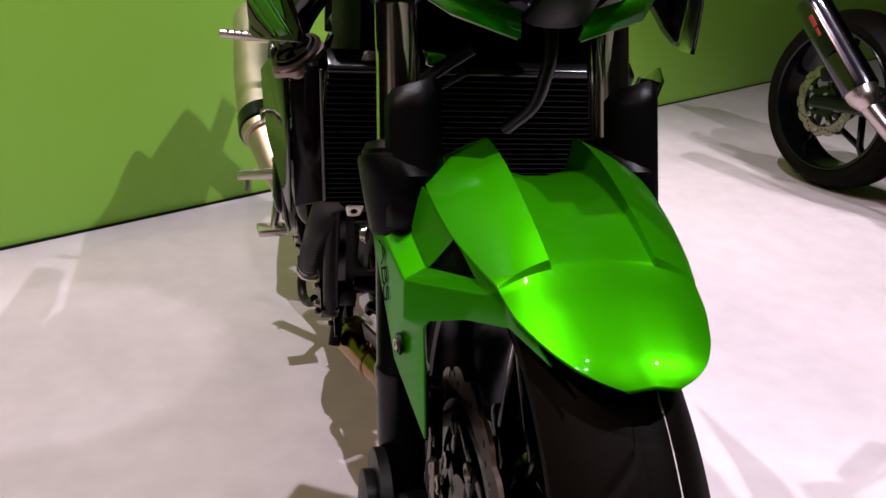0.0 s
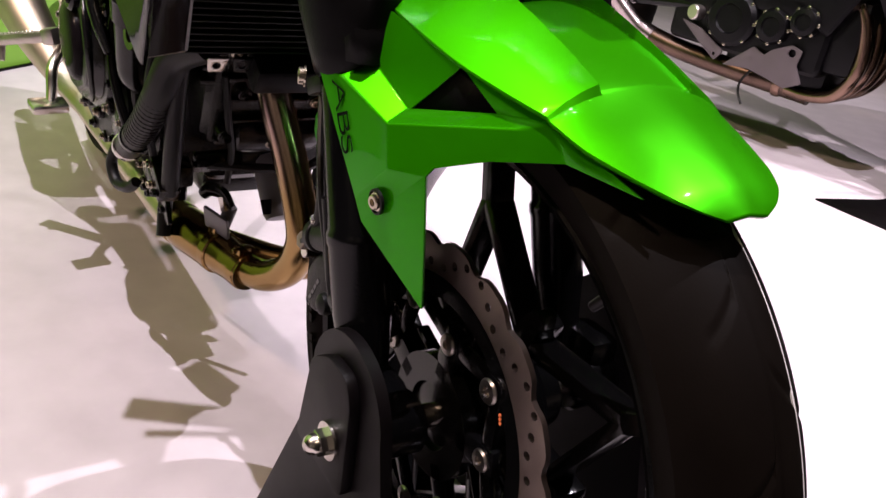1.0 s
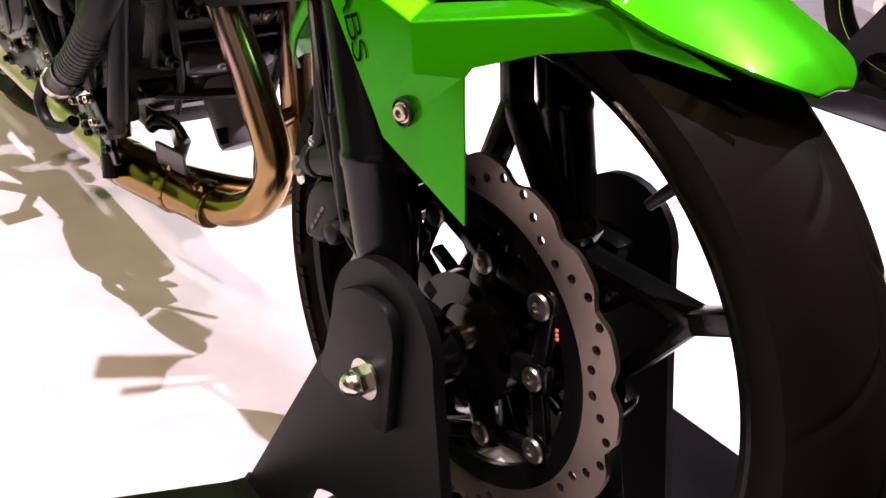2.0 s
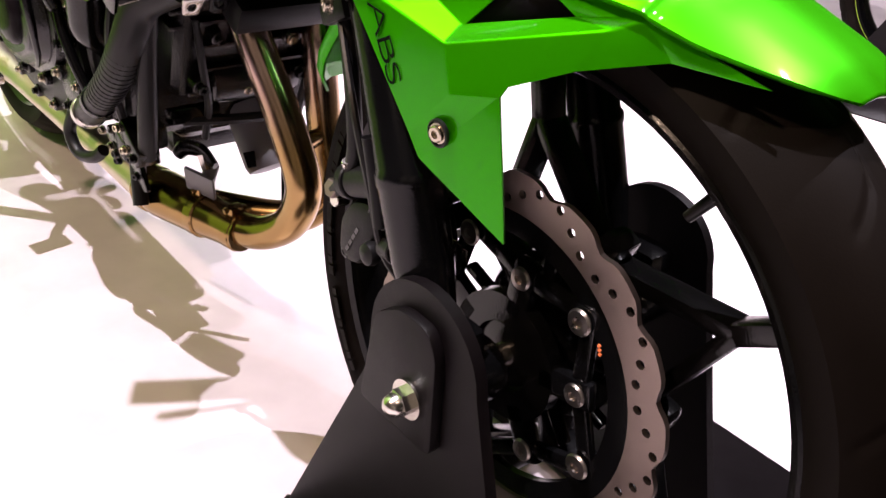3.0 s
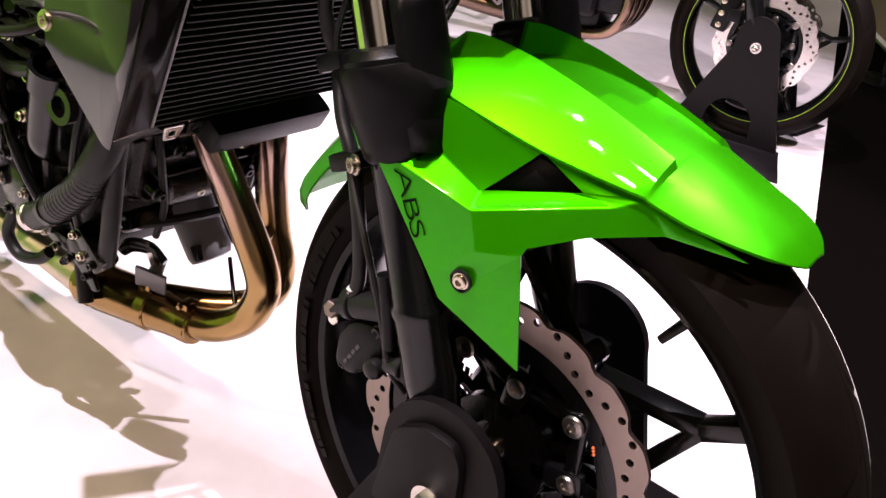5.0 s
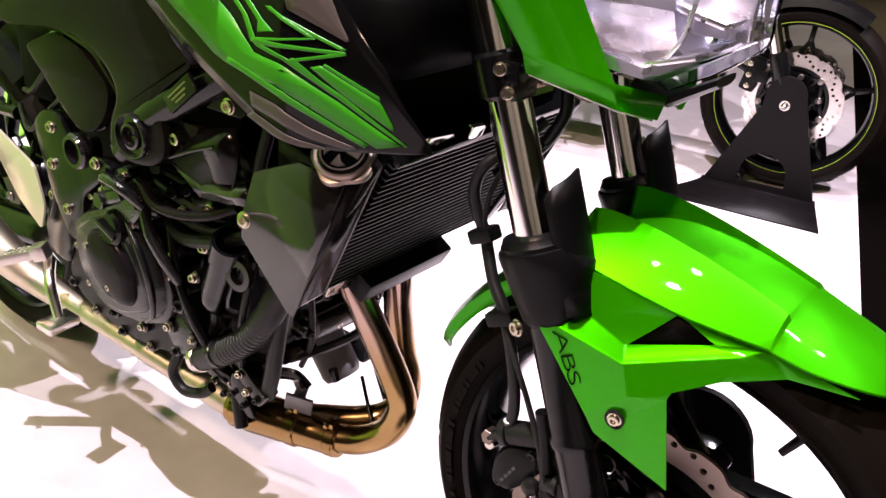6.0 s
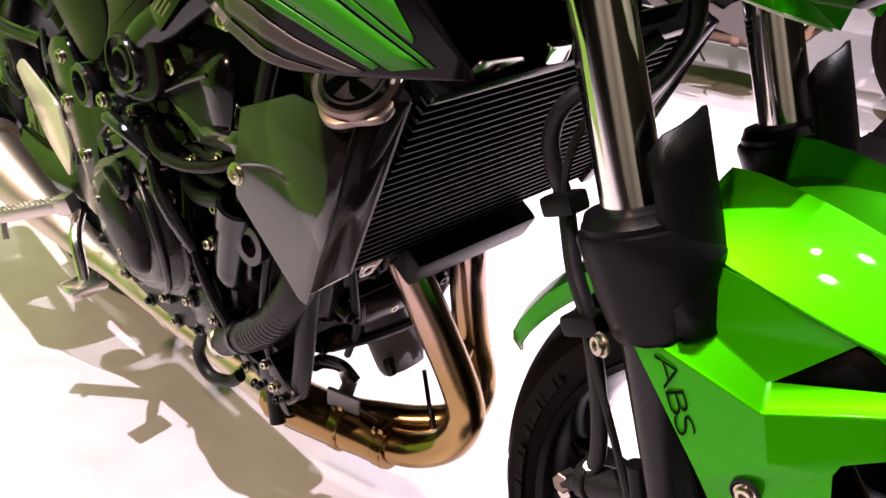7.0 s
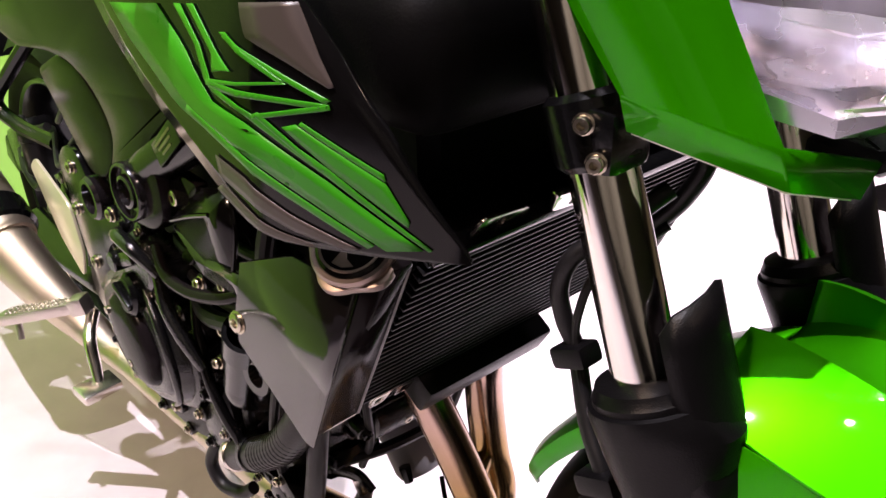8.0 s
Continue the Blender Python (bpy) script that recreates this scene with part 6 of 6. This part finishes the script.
# engine and headers
eng2 = part("crankcase", merge(merge(box(0.52, 0.33, 0.26, Matrix.Translation((-0.77, 0, 0.40)), 0.03, 3), box(0.12, 0.28, 0.22, Matrix.Translation((-0.49, 0, 0.40)), 0.03, 2)), box(0.30, 0.36, 0.06, Matrix.Translation((-0.74, 0, 0.45)), 0.012, 2)), PLASTIC, bike2, "black four-cylinder crankcase")
part("cylinder_block", box(0.20, 0.36, 0.26, Matrix.Translation((-0.55, 0, 0.55)) @ pose(0, 0, 0, 0, 25), 0.02, 3), PLASTIC, eng2)
part("oil_pan", box(0.34, 0.18, 0.12, Matrix.Translation((-0.68, 0, 0.28)), 0.03, 2), PLASTIC, eng2)
for cx, cz, r in ((-0.81, 0.376, 0.082), (-0.675, 0.385, 0.052), (-0.585, 0.420, 0.044)):
    cv = part("engine_cover", lathe([(r, 0), (r, 0.018), (r * 0.86, 0.030), (r * 0.55, 0.034), (r * 0.5, 0.028), (r * 0.1, 0.028)], 32, frame_to((cx, -0.165, cz), (cx, -1, cz))), PLASTIC, bike2, "round black engine cover")
    for k in range(8):
        a = 2 * math.pi * k / 8
        bolt((cx + r * 0.94 * math.cos(a), -0.184, cz + r * 0.94 * math.sin(a)), (0, -1, 0), 0.0048, 0.006, "cover_bolt", STEEL, cv)
part("cover_plug", rod((-0.930, -0.150, 0.365), (-0.940, -0.195, 0.366), 0.024, bevel=0.004), ALLOY, eng2, "bright alloy plug")
for k, y in enumerate((-0.12, -0.045, 0.045, 0.12)):
    part("exhaust_header", tube([(-0.50, y, 0.52), (-0.445, y * 1.02, 0.46), (-0.420, y * 1.0, 0.37), (-0.428, y * 0.9 - 0.01, 0.29), (-0.470, y * 0.7 - 0.02, 0.232), (-0.545, y * 0.5 - 0.03, 0.208), (-0.62, y * 0.3 - 0.04, 0.205)], 0.0190, 16, 8), BROWN_PIPE, bike2, "heat-browned steel exhaust header")
part("collector", tube([(-0.56, -0.04, 0.205), (-0.66, -0.05, 0.207), (-0.82, -0.08, 0.214), (-1.00, -0.11, 0.228), (-1.13, -0.13, 0.250)], [0.036, 0.034, 0.033, 0.032, 0.032], 20, 6), SCORCHED, bike2, "scorched exhaust collector pipe")
part("collector_clamp", lathe([(0.0375, -0.012), (0.0390, -0.008), (0.0390, 0.008), (0.0375, 0.012), (0.033, 0.012), (0.033, -0.012)], 24, frame_to((-0.66, -0.05, 0.207), (-0.82, -0.08, 0.214)), True), BROWN_PIPE, bike2)
part("belly_plate", prism(rounded([(-0.800, 0.238), (-0.714, 0.316), (-0.676, 0.300), (-0.655, 0.322), (-0.600, 0.350), (-0.565, 0.340), (-0.570, 0.296), (-0.540, 0.250), (-0.588, 0.224), (-0.650, 0.238), (-0.712, 0.248)], 0.006), 0.006, pose(0, -0.178, 0, 90), 0.0015, [(-0.594, 0.327, 0.012)]), BRACKET, bike2, "grey angular belly plate with a bolt hole")
part("side_strut", prism(rounded([(-0.975, 0.338), (-0.900, 0.324), (-0.806, 0.276), (-0.828, 0.243), (-0.900, 0.286)], 0.008), 0.008, pose(0, -0.182, 0, 90), 0.0015, [(-0.835, 0.262, 0.005)]), BRACKET, bike2, "grey side strut")
part("link_pipe", tube([(-1.11, -0.13, 0.246), (-1.16, -0.155, 0.272), (-1.21, -0.185, 0.320), (-1.255, -0.205, 0.365)], [0.034, 0.028, 0.027, 0.03], 18), PINK_STEEL, bike2, "tinted link pipe")
m2 = part("muffler", tube([(-1.300, -0.212, 0.415), (-1.304, -0.2125, 0.419), (-1.52, -0.235, 0.625), (-1.54, -0.236, 0.645)], [0.055, 0.057, 0.057, 0.046], 28, 6), DARK_CHROME, bike2, "smoked chrome muffler with a small red badge")
part("end_cone", tube([(-1.245, -0.205, 0.355), (-1.268, -0.2085, 0.380), (-1.300, -0.212, 0.414)], [0.030, 0.048, 0.056], 28, 6), PINK_STEEL, m2, "bare steel end cone")
part("muffler_badge", merge(box(0.045, 0.003, 0.016, Matrix.Translation((-1.47, -0.288, 0.595)) @ pose(0, 0, 0, 0, 42), 0.001), box(0.03, 0.003, 0.010, Matrix.Translation((-1.44, -0.286, 0.565)) @ pose(0, 0, 0, 0, 42), 0.001)), RED, m2, "small red badge")
part("badge_plate", box(0.12, 0.003, 0.045, Matrix.Translation((-1.42, -0.2835, 0.545)) @ pose(0, 0, 0, 0, 43), 0.001), SATIN, m2)
# rear end
R2 = Vector((-1.53, 0, 0.315))
rw2 = wheel(bike2, Matrix.Translation(R2), 0.315, 0.088, "rear_wheel", 160, 20, None, "black cast rear wheel")
brake_disc(rw2, 0.125, 0.09, -0.092, 14)
disc_carrier(rw2, -0.088, -1)
part("brake_caliper", box(0.09, 0.04, 0.05, Matrix.Translation((-1.50, -0.11, 0.42)) @ pose(0, 0, 0, 0, -20), 0.01), PLASTIC, bike2)
for s in (-1, 1):
    part("swingarm", tube([(-0.86, s * 0.13, 0.40), (-1.05, s * 0.14, 0.385), (-1.30, s * 0.14, 0.34), (-1.55, s * 0.13, 0.315)], [0.036, 0.036, 0.032, 0.026], 12, 6, flat=0.6), SATIN, bike2, "black swingarm")
    part("footpeg_hanger", prism(rounded([(-0.93, 0.60), (-1.00, 0.585), (-1.07, 0.50), (-1.08, 0.44), (-1.04, 0.40), (-0.98, 0.45), (-0.94, 0.52)], 0.012), 0.010, pose(0, s * 0.19, 0, 90), 0.002, [(-1.0, 0.53, 0.012), (-1.03, 0.47, 0.012)]), ALLOY, bike2, "silver footpeg hanger plate")
    part("frame_spar", tube([(-0.28, s * 0.08, 0.86), (-0.45, s * 0.17, 0.76), (-0.70, s * 0.19, 0.62), (-0.90, s * 0.16, 0.48)], 0.024, 12), SATIN, bike2, "black frame spar")
    thick(part("radiator_cowl", facets([(-0.30, s * 0.16, 0.72), (-0.38, s * 0.21, 0.74), (-0.45, s * 0.21, 0.60), (-0.38, s * 0.17, 0.48), (-0.34, s * 0.15, 0.50)], [(0, 1, 2, 3, 4)]), PLASTIC, bike2, "black radiator cowl"), 0.004, 0)
part("radiator", box(0.03, 0.34, 0.24, Matrix.Translation((-0.36, 0, 0.60)) @ pose(0, 0, 0, 0, -15), 0.005), SATIN, bike2, "black radiator")
part("fuel_tank", loft([[Vector((x, w * math.sin(t), z + h * math.cos(t))) for t in [2 * math.pi * k / 20 for k in range(20)]] for x, w, z, h in ((-0.38, 0.06, 0.90, 0.08), (-0.48, 0.15, 0.90, 0.13), (-0.65, 0.17, 0.88, 0.14), (-0.80, 0.12, 0.83, 0.10))], True), BLACK_GLOSS, bike2, "gloss black fuel tank")
part("seat", loft([[Vector((x, w * math.sin(t), z + h * math.cos(t))) for t in [2 * math.pi * k / 16 for k in range(16)]] for x, w, z, h in ((-0.78, 0.10, 0.80, 0.05), (-0.95, 0.14, 0.77, 0.06), (-1.10, 0.13, 0.80, 0.07), (-1.35, 0.10, 0.87, 0.06), (-1.60, 0.06, 0.92, 0.03))], True), PLASTIC, bike2, "black seat and tail")
part("tail_bracket", box(0.32, 0.06, 0.025, Matrix.Translation((-1.66, 0, 0.76)) @ pose(0, 0, 0, 0, 28), 0.006), PLASTIC, bike2)
part("handlebar", tube([(-0.44, -0.38, 1.0), (-0.34, -0.15, 1.04), (-0.33, 0, 1.045), (-0.34, 0.15, 1.04), (-0.44, 0.38, 1.0)], 0.012, 10), SATIN, bike2)
part("drain_hose", tube([(-0.72, -0.14, 0.24), (-0.74, -0.145, 0.20), (-0.735, -0.15, 0.165), (-0.712, -0.155, 0.135)], 0.004, 8), HOSE, bike2)

# ---------------------------------------------------------------- barrier post on the carpet
post = thing("barrier_post", "slim black barrier post standing on the carpet", "post")
part("pole", rod((-0.45, 3.70, -0.045), (-0.47, 3.75, 1.0), 0.022), SATIN, post)
part("base", lathe([(0.16, 0), (0.16, 0.012), (0.05, 0.02), (0.03, 0.03)], 32, Matrix.Translation((-0.45, 3.70, -0.05))), SATIN, post)
